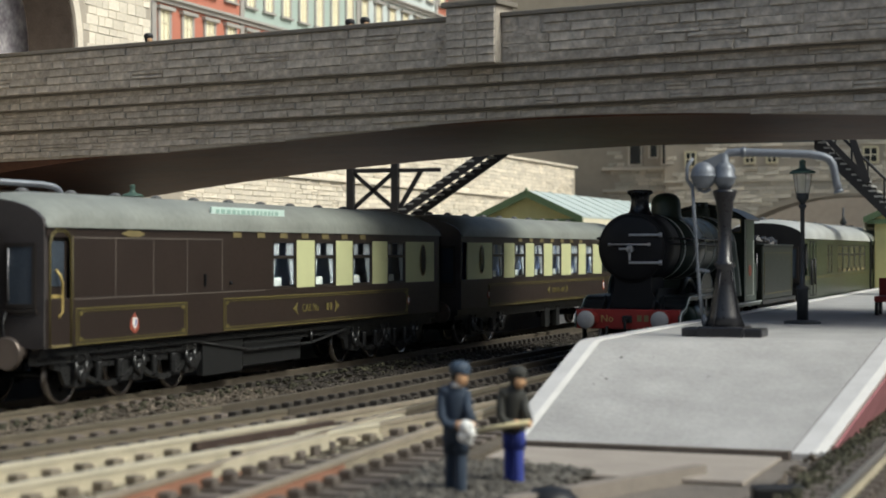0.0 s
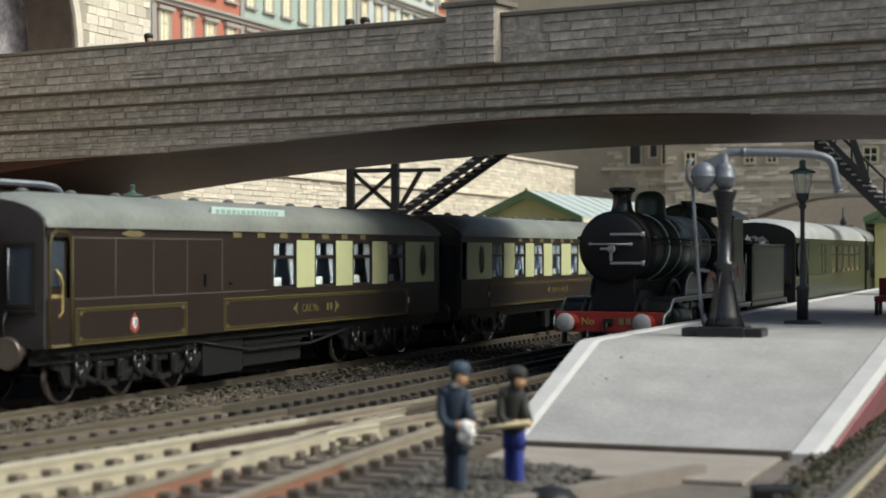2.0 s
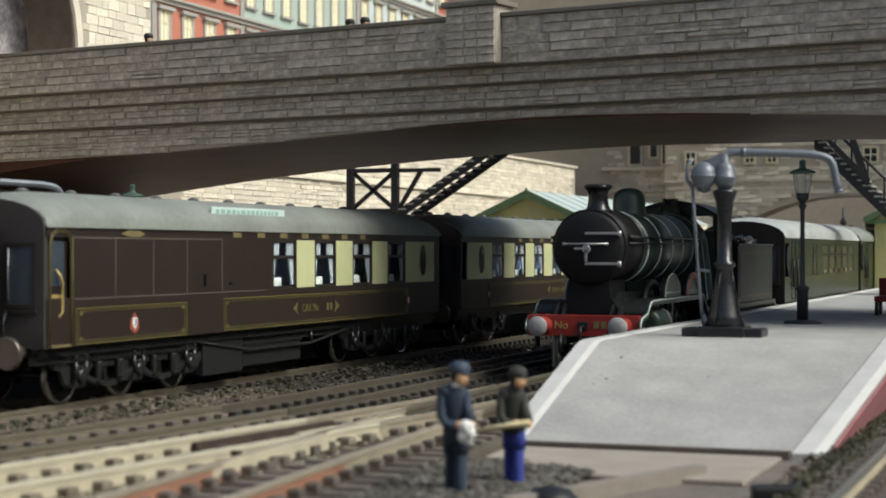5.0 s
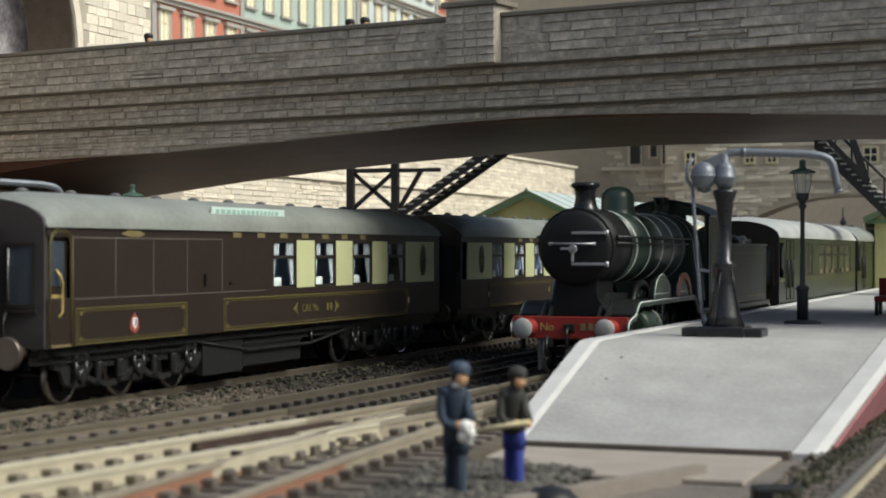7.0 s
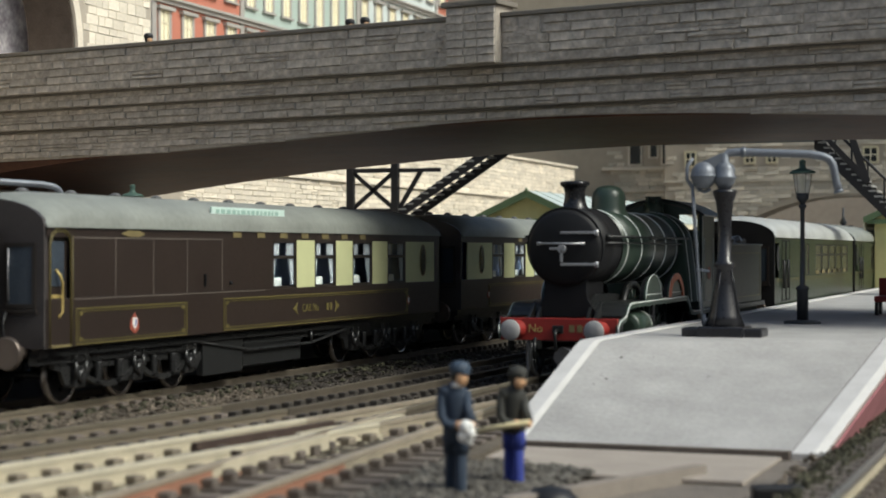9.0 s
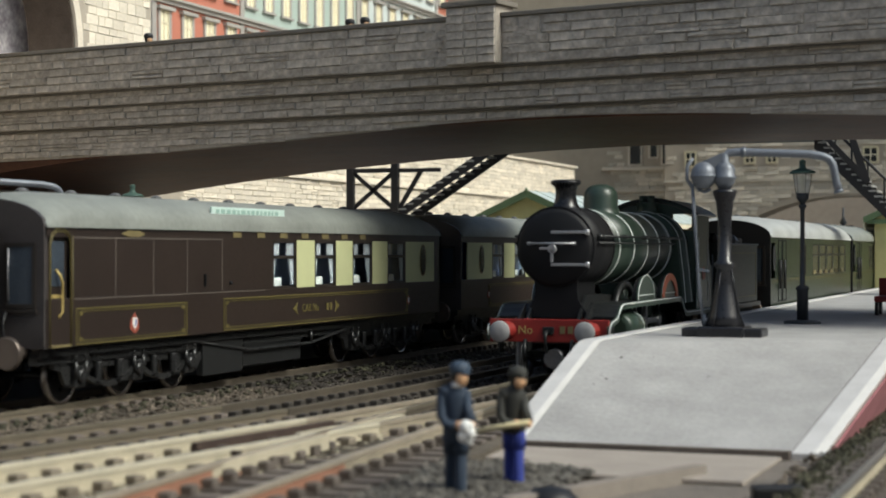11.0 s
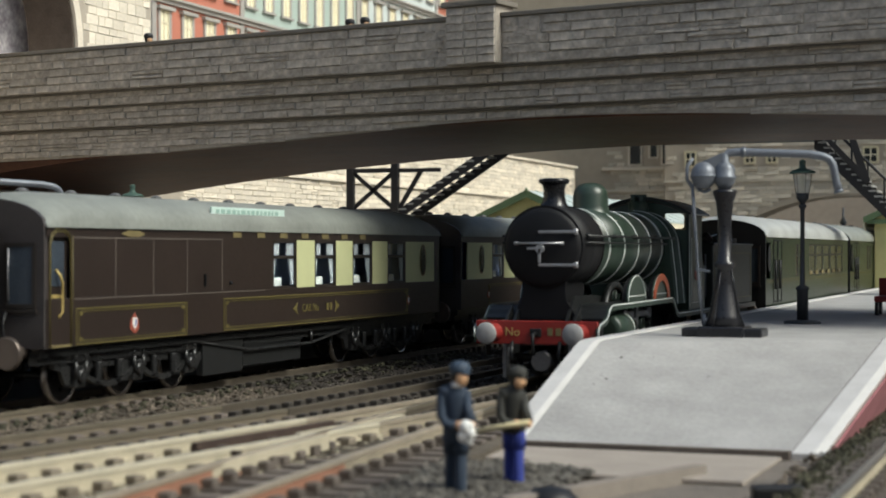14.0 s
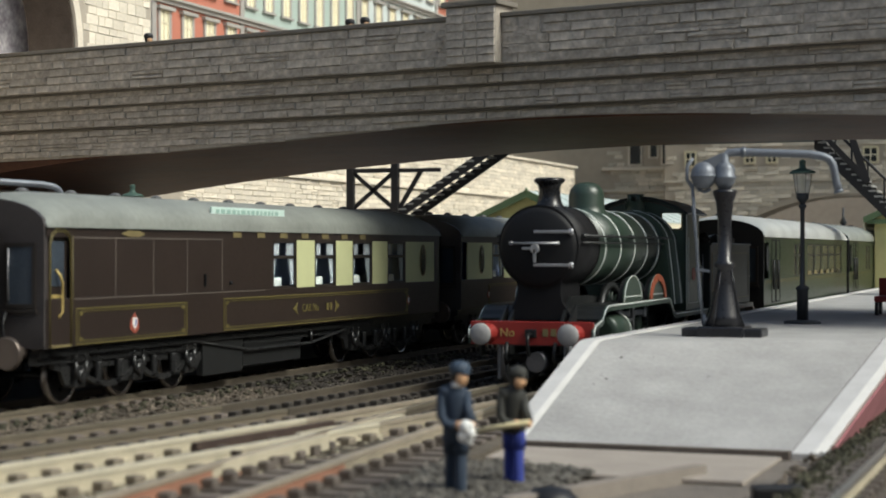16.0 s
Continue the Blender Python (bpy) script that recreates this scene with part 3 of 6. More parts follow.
box(bm, -27.6, 30, -0.18, 0.1, 7.35, 7.5, 0.02)
box(bm, -33, -27.5, 3.8, 4.1, 6.9, 7.1, 0.02)
box(bm, -33, -27.5, 3.7, 4.1, 8.45, 8.7, 0.02)
part("string_course", bm, "castle_stone", castle)
for x0, x1, z0, z1, y in ((-31.0, -30.2, 8.9, 10.6, 4), (-29.5, -29.0, 9.4, 10.6, 4), (-28.6, -28.0, 8.9, 10.6, 4), (-26.0, -25.4, 8.5, 9.4, 0), (-21.9, -21.35, 8.7, 9.3, 0), (-20.4, -19.85, 8.7, 9.3, 0), (-14.0, -13.2, 8.6, 9.5, 0), (-8.0, -7.2, 8.6, 9.5, 0)):
    bm = B()
    for a, b, c, d in ((x0 - 0.12, x0, z0 - 0.12, z1 + 0.12), (x1, x1 + 0.12, z0 - 0.12, z1 + 0.12), (x0, x1, z0 - 0.12, z0), (x0, x1, z1, z1 + 0.12)):
        box(bm, a, b, y - 0.12, y + 0.05, c, d)
    win = part("window", bm, "trim_dull" if y == 0 else "castle_stone", castle)
    bm = B()
    box(bm, x0, x1, y - 0.02, y + 0.02, z0, z1)
    part("pane", bm, "dark_glass", win)
    if y == 0:
        bm = B()
        box(bm, (x0 + x1) / 2 - 0.03, (x0 + x1) / 2 + 0.03, y - 0.06, y, z0, z1)
        box(bm, x0, x1, y - 0.06, y, (z0 + z1) / 2 - 0.03, (z0 + z1) / 2 + 0.03)
        part("glazing_bar", bm, "trim_cream", win)
bm = B()
box(bm, -40, 20, 150, 152, GROUND, 9)
structure("backdrop", bm, "wall_mortar", "pale stone wall beyond the station arch")
bm = B()
box(bm, 4, 40, 135, 138, GROUND, 20)
structure("wall_station", bm, "castle_mortar", "brown stone wall closing the far side of the station")
# unseen plain walls added at the layout's edges to block low sky light
for name, x0, x1, y0, y1 in (("wall_east", 44, 45, -9, 235), ("wall_south", -80, 45, -10, -9)):
    bm = B()
    box(bm, x0, x1, y0, y1, GROUND, 22)
    structure(name, bm, "sky_block_wall", "unseen plain grey wall added to block low sky light")
# ---- coaches ----
def loft(bm, sections):
    """Sections: lists of (x, y, z), one after the other along the thing."""
    rings = [[bm.verts.new(p) for p in s] for s in sections]
    for a, b in zip(rings, rings[1:]):
        for i in range(len(a) - 1):
            f = bm.faces.new([a[i], a[i + 1], b[i + 1], b[i]])
            f.smooth = True
    return rings


def wheelset(parent, y, r, z0, spokes=0, gauge=0.68, rim="wheel_rim", disc="black"):
    """One axle with two wheels, its origin at the axle, a part that can turn."""
    bm = B()
    for sx in (-1, 1):
        c = sx * gauge
        w = 0.065
        prof = [(r * 0.86, c - w), (r, c - w), (r, c + w), (r * 0.86, c + w), (r * 0.86, c - w)]
        lathe(bm, prof, axis="X", n=28, cap=False)
    tyre = part("wheelset", bm, rim, parent, "worn steel tyres", place(0, y, z0 + r))
    bm = B()
    rod(bm, (-gauge, 0, 0), (gauge, 0, 0), 0.08)
    for sx in (-1, 1):
        c = sx * gauge
        rod(bm, (c - 0.1, 0, 0), (c + 0.1, 0, 0), r * 0.2, n=14)
        if spokes:
            for i in range(spokes):
                a = 2 * math.pi * i / spokes
                rod(bm, (c, 0, 0), (c, 0.9 * r * math.cos(a), 0.9 * r * math.sin(a)), 0.035, n=5)
            rod(bm, (c - 0.03, -r * 0.55, 0), (c + 0.03, -r * 0.55, 0), r * 0.25, n=10)
        else:
            rod(bm, (c - 0.04, 0, 0), (c + 0.04, 0, 0), r * 0.87, n=24)
            for i in range(4):
                a = math.pi / 2 * i
                rod(bm, (c + sx * 0.04, r * 0.5 * math.cos(a), r * 0.5 * math.sin(a)), (c + sx * 0.09, r * 0.5 * math.cos(a), r * 0.5 * math.sin(a)), 0.05, n=6)
    part("wheel_centre", bm, disc, tyre)
    return tyre


def bogie(parent, wheels, r, z0):
    """Waved side frames, equaliser beams, coil springs and bolted axle boxes, and the wheelsets beside them."""
    a, b = wheels[0] - 0.75, wheels[-1] + 0.75
    top, zr = z0 + 2 * r - 0.14, z0 + r
    sets = []
    for sx in (-1, 1):
        c = sx * 1.0
        bm = B()
        up = [(a, top - 0.06)]
        for w in wheels:
            up += [(w - 0.42, top - 0.08), (w - 0.24, top + 0.08), (w + 0.24, top + 0.08), (w + 0.42, top - 0.08)]
        up += [(b, top + 0.02)]
        down = [(b - 0.1, top - 0.12)]
        for w in wheels[::-1]:
            down += [(w + 0.5, top - 0.26), (w + 0.34, zr - 0.14), (w + 0.16, zr - 0.14), (w + 0.14, top - 0.16), (w - 0.14, top - 0.16), (w - 0.16, zr - 0.14), (w - 0.34, zr - 0.14), (w - 0.5, top - 0.26)]
        down += [(a + 0.05, top - 0.22)]
        sheet(bm, up + down, 0.08, "X", c - 0.04)
        sheet(bm, [(b, top), (b, top - 0.14), (wheels[-1] + 0.34, zr - 0.16), (wheels[-1] + 0.24, zr - 0.08)], 0.05, "X", c + sx * 0.05)
        fr = part("bogie_frame", bm, "underframe", parent, "black cast bogie side frame")
        bm = B()
        for w0, w1 in zip(wheels, wheels[1:]):
            n = 10
            low = [(w0 + 0.1 + (w1 - w0 - 0.2) * i / n, zr + 0.02 - 0.27 * math.sin(math.pi * i / n) ** 0.8) for i in range(n + 1)]
            sheet(bm, low + [(y, z + 0.1) for y, z in low[::-1]], 0.07, "X", c + sx * 0.07)
        part("equaliser", bm, "underframe", fr)
        bm = B()
        for w0, w1 in zip(wheels, wheels[1:]):
            for y in (w0 + (w1 - w0) * 0.32, w0 + (w1 - w0) * 0.68):
                z1, z2 = zr - 0.12, top - 0.14
                rings = [(0.09 if k % 2 else 0.055, z1 + (z2 - z1) * k / 9) for k in range(10)]
                lathe(bm, rings, (c + sx * 0.1, y, 0), n=10)
                box(bm, c + sx * 0.1 - 0.11, c + sx * 0.1 + 0.11, y - 0.13, y + 0.13, z1 - 0.05, z1)
        part("coil_spring", bm, "underframe", fr)
        for w in wheels:
            bm = B()
            box(bm, c - 0.12, c + 0.14, w - 0.18, w + 0.18, zr - 0.2, top - 0.18, 0.03)
            box(bm, c + sx * 0.06 - 0.08, c + sx * 0.06 + 0.08, w - 0.24, w + 0.24, top - 0.12, top + 0.05, 0.03)
            rod(bm, (c + sx * 0.12, w, zr + 0.02), (c + sx * 0.22, w, zr + 0.02), 0.14, 0.11, n=12)
            for o in (-0.17, 0.17):
                rod(bm, (c + sx * 0.12, w + o, top - 0.03), (c + sx * 0.18, w + o, top - 0.03), 0.045, n=8)
                rod(bm, (c + sx * 0.15, w + o, top - 0.1), (c + sx * 0.15, w + o, zr - 0.02), 0.04, n=8)
            part("axle_box", bm, "underframe", fr)
    for w in wheels:
        sets.append((wheelset(parent, w, r, z0), r))
    return sets


def gold_frame(bm, x, y0, y1, z0, z1, w=0.024):
    box(bm, x, x + 0.012, y0, y1, z0, z0 + w)
    box(bm, x, x + 0.012, y0, y1, z1 - w, z1)
    box(bm, x, x + 0.012, y0, y0 + w, z0 + w, z1 - w)
    box(bm, x, x + 0.012, y1 - w, y1, z0 + w, z1 - w)


def ellipse(cy, cz, ry, rz, n=24):
    return [(cy + ry * math.cos(2 * math.pi * i / n), cz + rz * math.sin(2 * math.pi * i / n)) for i in range(n)]


def coach(label, length, low, high, high_from, high_to, windows, roof_mat, bogies, z0, style, group):
    c = thing("railway_coach", label, "railway coach", None, group)
    W2, ZF, ZW0, ZW1, ZC, ZT = 1.35, 0.97, 1.84, 2.92, 3.12, 3.8
    # sides with real openings
    for sx in (1, -1):
        x = sx * W2 - (0.035 if sx > 0 else 0.0)
        bm = B()
        box(bm, x, x + 0.035, 0, length, ZF, ZW0, 0.012)
        box(bm, x, x + 0.035, 0, length, ZW1, ZC)
        if high_from > 0.9:
            box(bm, x, x + 0.035, 0.82, high_from, ZW0, ZW1)
        if high_to < length:
            box(bm, x, x + 0.035, high_to, length, ZW0, ZW1)
        part("side_panel", bm, low, c)
        edges = [high_from] + [e for w in windows for e in w] + [high_to]
        for a, b in zip(edges[::2], edges[1::2]):
            if b > a + 0.01:
                bm = B()
                box(bm, x, x + 0.034, a, b, ZW0, ZW1)
                part("window_pillar", bm, high, c)
        for a, b in windows:
            bm = B()
            xo = x
            for p, q, r_, s_ in ((a, a + 0.07, ZW0, ZW1), (b - 0.12, b, ZW0, ZW1), (a, b, ZW0, ZW0 + 0.05), (a, b, ZW1 - 0.06, ZW1), (a, b, 2.5, 2.57)):
                box(bm, xo, xo + 0.03, p, q, r_, s_)
            win = part("window", bm, "window_frame", c)
            bm = B()
            box(bm, xo + 0.01, xo + 0.016, a + 0.07, b - 0.12, ZW0 + 0.05, ZW1 - 0.06)
            pane = part("pane", bm, "glass" if style == "dining" else "dark_glass", win)
            pane.visible_shadow = False
            if sx > 0 and style == "dining":
                bm = B()
                xi = x - 0.035
                for side in (-1, 1):
                    e = a + 0.07 if side < 0 else b - 0.12
                    wtop, wbot = (0.16, 0.05) if side < 0 else (0.24, 0.1)
                    f = -side
                    quad = [(e, 2.5), (e + f * wtop, 2.5), (e + f * wtop * 0.75, 2.25), (e + f * wbot, 2.0), (e + f * wbot, ZW0 + 0.08), (e, ZW0 + 0.08)]
                    sheet(bm, quad, 0.03, "X", xi)
                    for q in range(3):
                        box(bm, xi, xi + 0.03, e + f * (0.05 + q * 0.12) - 0.04, e + f * (0.05 + q * 0.12) + 0.04, 2.58, 2.86)
                part("curtain", bm, "curtain", win, "white tied curtains")
    # floor, ends, partition; on green coaches its dark colour paints a dim inside
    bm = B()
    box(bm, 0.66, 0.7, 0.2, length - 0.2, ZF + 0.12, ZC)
    part("partition", bm, "inner_blue" if style == "dining" else "inner_dim", c)
    bm = B()
    box(bm, -1.25, 1.25, 0.1, length - 0.1, ZF, ZF + 0.12)
    part("floor", bm, "black", c)
    for y, o in ((0.0, -1), (length, 1)):
        bm = B()
        e0 = [(-W2, ZF), (-W2, ZC)] + [(-W2 * math.cos(math.pi * i / 12), ZC + 0.5 * math.sin(math.pi * i / 12)) for i in range(1, 12)] + [(W2, ZC), (W2, ZF)]
        sheet(bm, e0, 0.1, "Y", y - 0.05 if o < 0 else y - 0.1)
        end = part("end_panel", bm, "end_brown" if style == "dining" else "black", c)
        bm = B()
        for k in range(5):
            g = 0.12 + 0.1 * k
            yy = y + o * g
            box(bm, -0.5, 0.5, min(yy, yy + o * 0.06), max(yy, yy + o * 0.06), 1.15, 3.05, 0.02)
        box(bm, -0.42, 0.42, min(y, y + o * 0.6), max(y, y + o * 0.6), 1.2, 3.0)
        part("gangway", bm, "black", c, "black folded gangway bellows")
        for sx in (-1, 1):
            bm = B()
            box(bm, min(sx * 0.62, sx * 1.12), max(sx * 0.62, sx * 1.12), y + o * 0.05 - 0.012, y + o * 0.05 + 0.012, 1.75, 2.75)
            pane = part("end_window", bm, "end_glass", end, "blue-tinted end window")
            bm = B()
            ye = y + o * 0.06
            for x0, x1, z1, z2 in ((0.55, 0.62, 1.68, 2.82), (1.12, 1.19, 1.68, 2.82), (0.62, 1.12, 1.68, 1.75), (0.62, 1.12, 2.75, 2.82)):
                box(bm, min(sx * x0, sx * x1), max(sx * x0, sx * x1), ye - 0.02, ye + 0.02, z1, z2)
            box(bm, min(sx * 0.55, sx * 1.22), max(sx * 0.55, sx * 1.22), ye - 0.05, ye + 0.05, 1.6, 1.66)
            part("window_frame", bm, "window_frame", pane)
            bm = B()
            pipe(bm, [(sx * 0.66, y + o * 0.1, 2.72), (sx * 0.66, y + o * 0.12, 2.3), (sx * 0.66, y + o * 0.1, 1.8)], 0.014, 6)
            part("handrail", bm, "steel", end, "thin bright handrail")
            bm = B()
            pipe(bm, [(sx * 0.6, y + o * 0.1, 1.6), (sx * 0.58, y + o * 0.16, 1.4), (sx * 0.6, y + o * 0.16, 1.15), (sx * 0.66, y + o * 0.1, 1.0)], 0.03, 6)
            part("hose", bm, "black", end, "black brake hose")
            bm = B()
            rod(bm, (sx * 0.87, y, 0.9), (sx * 0.87, y + o * 0.42, 0.9), 0.12)
            rod(bm, (sx * 0.87, y + o * 0.42, 0.9), (sx * 0.87, y + o * 0.5, 0.9), 0.3, 0.27, n=20)
            part("buffer", bm, "buffer_dull", c, "dull metal buffer")
    # roof, domed at both ends
    bm = B()
    secs = []
    ys = [0, 0.05, 0.2, 0.45, 0.8, 1.3, length / 2, length - 1.3, length - 0.8, length - 0.45, length - 0.2, length - 0.05, length]
    hs = [0.32, 0.42, 0.62, 0.82, 0.95, 1, 1, 1, 0.95, 0.82, 0.62, 0.42, 0.32]
    for y, h in zip(ys, hs):
        secs.append([((W2 + 0.04) * -math.cos(math.pi * i / 20), y, ZC - 0.03 + (ZT - ZC) * h * math.sin(math.pi * i / 20) ** 0.8) for i in range(21)])
    rings = loft(bm, secs)
    bm.faces.new(rings[0])
    bm.faces.new(rings[-1])
    roof = part("roof", bm, roof_mat, c)
    n = int(length / 1.9)
    for i in range(n):
        bm = B()
        y = 1.8 + i * (length - 3) / n
        lathe(bm, [(0.08, 0), (0.09, 0.04), (0.13, 0.06), (0.11, 0.1), (0.04, 0.13)], (-0.35, y, ZT - 0.07), n=12)
        part("ventilator", bm, "vent_grey", roof)
        if i % 2:
            bm = B()
            lathe(bm, [(0.05, 0), (0.06, 0.12), (0.02, 0.15)], (0.85, y + 0.5, ZT - 0.3), n=8)
            part("ventilator", bm, "vent_grey", roof)
    # underframe
    bm = B()
    box(bm, -1.2, 1.2, 0.05, length - 0.05, 0.8, ZF - 0.005)
    part("underframe", bm, "underframe", c)
    for sx in (-1, 1):
        bm = B()
        box(bm, sx * 1.02 - 0.08, sx * 1.02 + 0.08, 0.1, length - 0.1, 0.66, 0.8)
        part("solebar", bm, "underframe", c)
    sets = []
    for wheels in bogies:
        sets += bogie(c, wheels, 0.52, z0)
    return c, sets


def letters(parent, y0, y1, z0, z1, n, x, material="gold", wide=0.6):
    """Plain bars in place of writing."""
    step = (y1 - y0) / n
    for i in range(n):
        bm = B()
        w = step * wide
        a = y0 + i * step
        box(bm, x, x + 0.012, a, a + w, z0, z1)
        part("letter_bar", bm, material, parent)


def lettering(parent, text, size, material, m):
    """Flat raised lettering in the built-in font."""
    cu = bpy.data.curves.new("lettering", "FONT")
    cu.body, cu.size, cu.extrude, cu.align_x = text, size * S, 0.004 * S, "CENTER"
    me = bpy.data.meshes.new_from_object(bpy.data.objects.new("lettering", cu))
    me.materials.append(M[material])
    ob = new("lettering", me)
    ob.parent = parent
    ob.matrix_basis = m
    return ob


def dining_trim(c, brown, panels, crest_y, number, title, length, board):
    X = 1.352
    bm = B()
    for y0, y1, z0, z1 in panels:
        gold_frame(bm, X, y0, y1, z0, z1)
        gold_frame(bm, X, y0 + 0.09, y1 - 0.09, z0 + 0.06, z1 - 0.06, 0.012)
        for y in (y0 + 0.1, y1 - 0.22):
            for z in (z0 + 0.07, z1 - 0.13):
                box(bm, X, X + 0.012, y, y + 0.12, z, z + 0.06)
    part("gold_lining", bm, "gold_line", c, "gold panel lining")
    if brown:
        bm = B()
        for y in brown:
            box(bm, X, X + 0.008, y, y + 0.025, 1.81, 2.91)
        box(bm, X, X + 0.008, 0.9, brown[-1], 2.9, 2.925)
        box(bm, X, X + 0.008, 0.9, length - 11.0, 1.8, 1.822)
        part("panel_line", bm, "line_grey", c, "thin pale panel lines")
    for y, z, s in crest_y:
        bm = B()
        sheet(bm, [(y - 0.2 * s, z - 0.12 * s), (y, z - 0.24 * s), (y + 0.2 * s, z - 0.12 * s), (y + 0.2 * s, z + 0.05 * s), (y, z + 0.26 * s), (y - 0.2 * s, z + 0.05 * s)], 0.012, "X", X)
        crest = part("crest", bm, "crest_red", c, "red and white painted crest")
        bm = B()
        sheet(bm, [(y - 0.1 * s, z + 0.14 * s), (y - 0.1 * s, z - 0.02 * s), (y, z - 0.14 * s), (y + 0.1 * s, z - 0.02 * s), (y + 0.1 * s, z + 0.14 * s)], 0.008, "X", X + 0.012)
        part("crest_shield", bm, "white_paint", crest)
        bm = B()
        sheet(bm, [(y, z + 0.1 * s), (y, z - 0.08 * s), (y + 0.06 * s, z - 0.01 * s), (y + 0.06 * s, z + 0.1 * s)], 0.006, "X", X + 0.02)
        part("crest_mark", bm, "blue_paint", crest)
    a, b = number
    bm = B()
    for y, o in ((a, 0.25), (b, -0.25)):
        sheet(bm, [(y, 1.36), (y + o, 1.5), (y + o * 0.8, 1.36), (y + o, 1.22)], 0.012, "X", X)
    plate = part("name_panel", bm, "gold_line", c, "gold-lined name panel")
    lettering(plate, "CAR No", 0.26, "gold_line", place(X + 0.008, a + 0.95, 1.27, 90, 90))
    letters(plate, b - 0.75, b - 0.35, 1.27, 1.44, 2, X, "gold_line", 0.6)
    letters(c, title[0], title[1], 2.96, 3.08, 7, X, "gold_dull", 0.32)
    if board:
        y0, y1 = board
        bm = B()
        box(bm, 1.2, 1.24, y0, y1, 3.4, 3.6, 0.01)
        rb = part("roof_board", bm, "board_white", c, "pale green roof destination board")
        bm = B()
        k = y0 + 0.2
        while k < y1 - 0.3:
            w = random.uniform(0.08, 0.2)
            box(bm, 1.24, 1.246, k, k + w, 3.46, 3.55)
            k += w + 0.08
        part("writing_bar", bm, "board_green", rb)
        bm = B()
        for y in (y0 + 0.05, y1 - 0.1):
            box(bm, 1.1, 1.2, y - 0.03, y + 0.03, 3.36, 3.5)
        part("bracket", bm, "black", rb)


def oval_window(c, y):
    bm = B()
    sheet(bm, ellipse(y, 2.42, 0.23, 0.43), 0.02, "X", 1.345)
    rim = part("oval_window", bm, "gold_dull", c, "oval lavatory window")
    bm = B()
    sheet(bm, ellipse(y, 2.42, 0.19, 0.39), 0.012, "X", 1.365)
    part("pane", bm, "dark_glass", rim)


def vestibule_door(c, y0, y1):
    bm = B()
    box(bm, 1.2, 1.26, y0, y1, 0.97, 3.1)
    door = part("door", bm, "umber", c, "recessed umber vestibule door with gold handrail")
    bm = B()
    top = [(y1 - 0.04, 2.75), (y1 - 0.1, 2.93), (y1 - 0.25, 3.02), (y0 + 0.25, 3.02), (y0 + 0.1, 2.93), (y0 + 0.04, 2.75)]
    for o in (0.0, 0.09):
        pipe(bm, [(1.358, y0 + 0.04 - o * 0.2, 1.0)] + [(1.358, y + (y - (y0 + y1) / 2) * o, z + o * 0.5) for y, z in top[::-1]] + [(1.358, y1 - 0.04 + o * 0.3, 1.0)], 0.011, 6)
    pipe(bm, [(1.345, y1 + 0.06, 1.0), (1.345, y1 + 0.06, 2.95)], 0.01, 6)
    part("door_lining", bm, "gold_line", door)
    bm = B()
    box(bm, 1.262, 1.275, y0 + 0.2, y1 - 0.12, 2.05, 2.85)
    part("pane", bm, "end_glass", door)
    bm = B()
    pipe(bm, [(1.3, y0 + 0.3, 2.35), (1.36, y0 + 0.34, 2.25), (1.36, y0 + 0.42, 2.1), (1.36, y0 + 0.42, 1.6), (1.36, y0 + 0.3, 1.5)], 0.025, 6)
    box(bm, 1.262, 1.28, y0 + 0.2, y1 - 0.15, 1.84, 1.9)
    part("handrail", bm, "gold", door)
    bm = B()
    box(bm, 1.2, 1.42, y0, y1 - 0.1, 0.98, 1.02)
    box(bm, 1.28, 1.34, y0, y1 - 0.1, 1.05, 1.2)
    part("step", bm, "gold_dull", door)


def table(y):
    t = thing("dining_table", "small dining table under a white cloth with a lamp", "table", None, "tables in the dining coach")
    bm = B()
    box(bm, 0.8, 1.29, -0.3, 0.14, 0.62, 0.98, 0.03)
    part("tablecloth", bm, "white_paint", t)
    bm = B()
    box(bm, 0.95, 1.05, -0.05, 0.05, 0.0, 0.62)
    part("leg", bm, "black", t)
    bm = B()
    lathe(bm, [(0.05, 0.98), (0.02, 1.0), (0.02, 1.2), (0.15, 1.2), (0.07, 1.42)], (1.15, -0.3, 0), n=12)
    part("table_lamp", bm, "curtain", t)
    t.matrix_basis = place(TRACK_P, y, 1.09)
    return t


DY = 25.9
win1 = [(8.96, 10.22), (11.2, 12.44), (13.43, 14.7), (15.7, 16.98)]
SIX, FOUR = [[1.45, 3.5, 5.55], [14.05, 16.1, 18.15]], [[1.6, 4.2], [15.4, 18.0]]
dining, _ = coach("umber and cream dining coach with a long luggage section", 19.6, "umber", "cream", 8.96, 19.1, win1, "coach_roof", SIX, LOW, "dining", "umber and cream coaches")
dining.matrix_basis = place(TRACK_P, DY, 0)
dining_trim(dining, (2.3, 3.7, 5.04, 6.54), ((0.96, 5.04, 0.99, 1.65), (6.62, 17.1, 1.0, 1.68)), ((2.99, 1.3, 0.8), (17.15, 1.36, 0.5)), (10.0, 12.6), (7.05, 15.0), 19.6, (6.3, 9.8))
bm = B()
sheet(bm, [(2.5, 3.0), (2.75, 3.06), (3.15, 3.06), (3.4, 3.0), (3.15, 2.94), (2.75, 2.94)], 0.012, "X", 1.352)
part("emblem", bm, "gold_dull", dining, "gold lozenge emblem")
oval_window(dining, 18.23)
vestibule_door(dining, 0.1, 0.82)
bm = B()
box(bm, 0.98, 1.15, 6.1, 7.9, 0.08, 0.8, 0.02)
part("battery_box", bm, "box_grey", dining, "dark grey battery box")
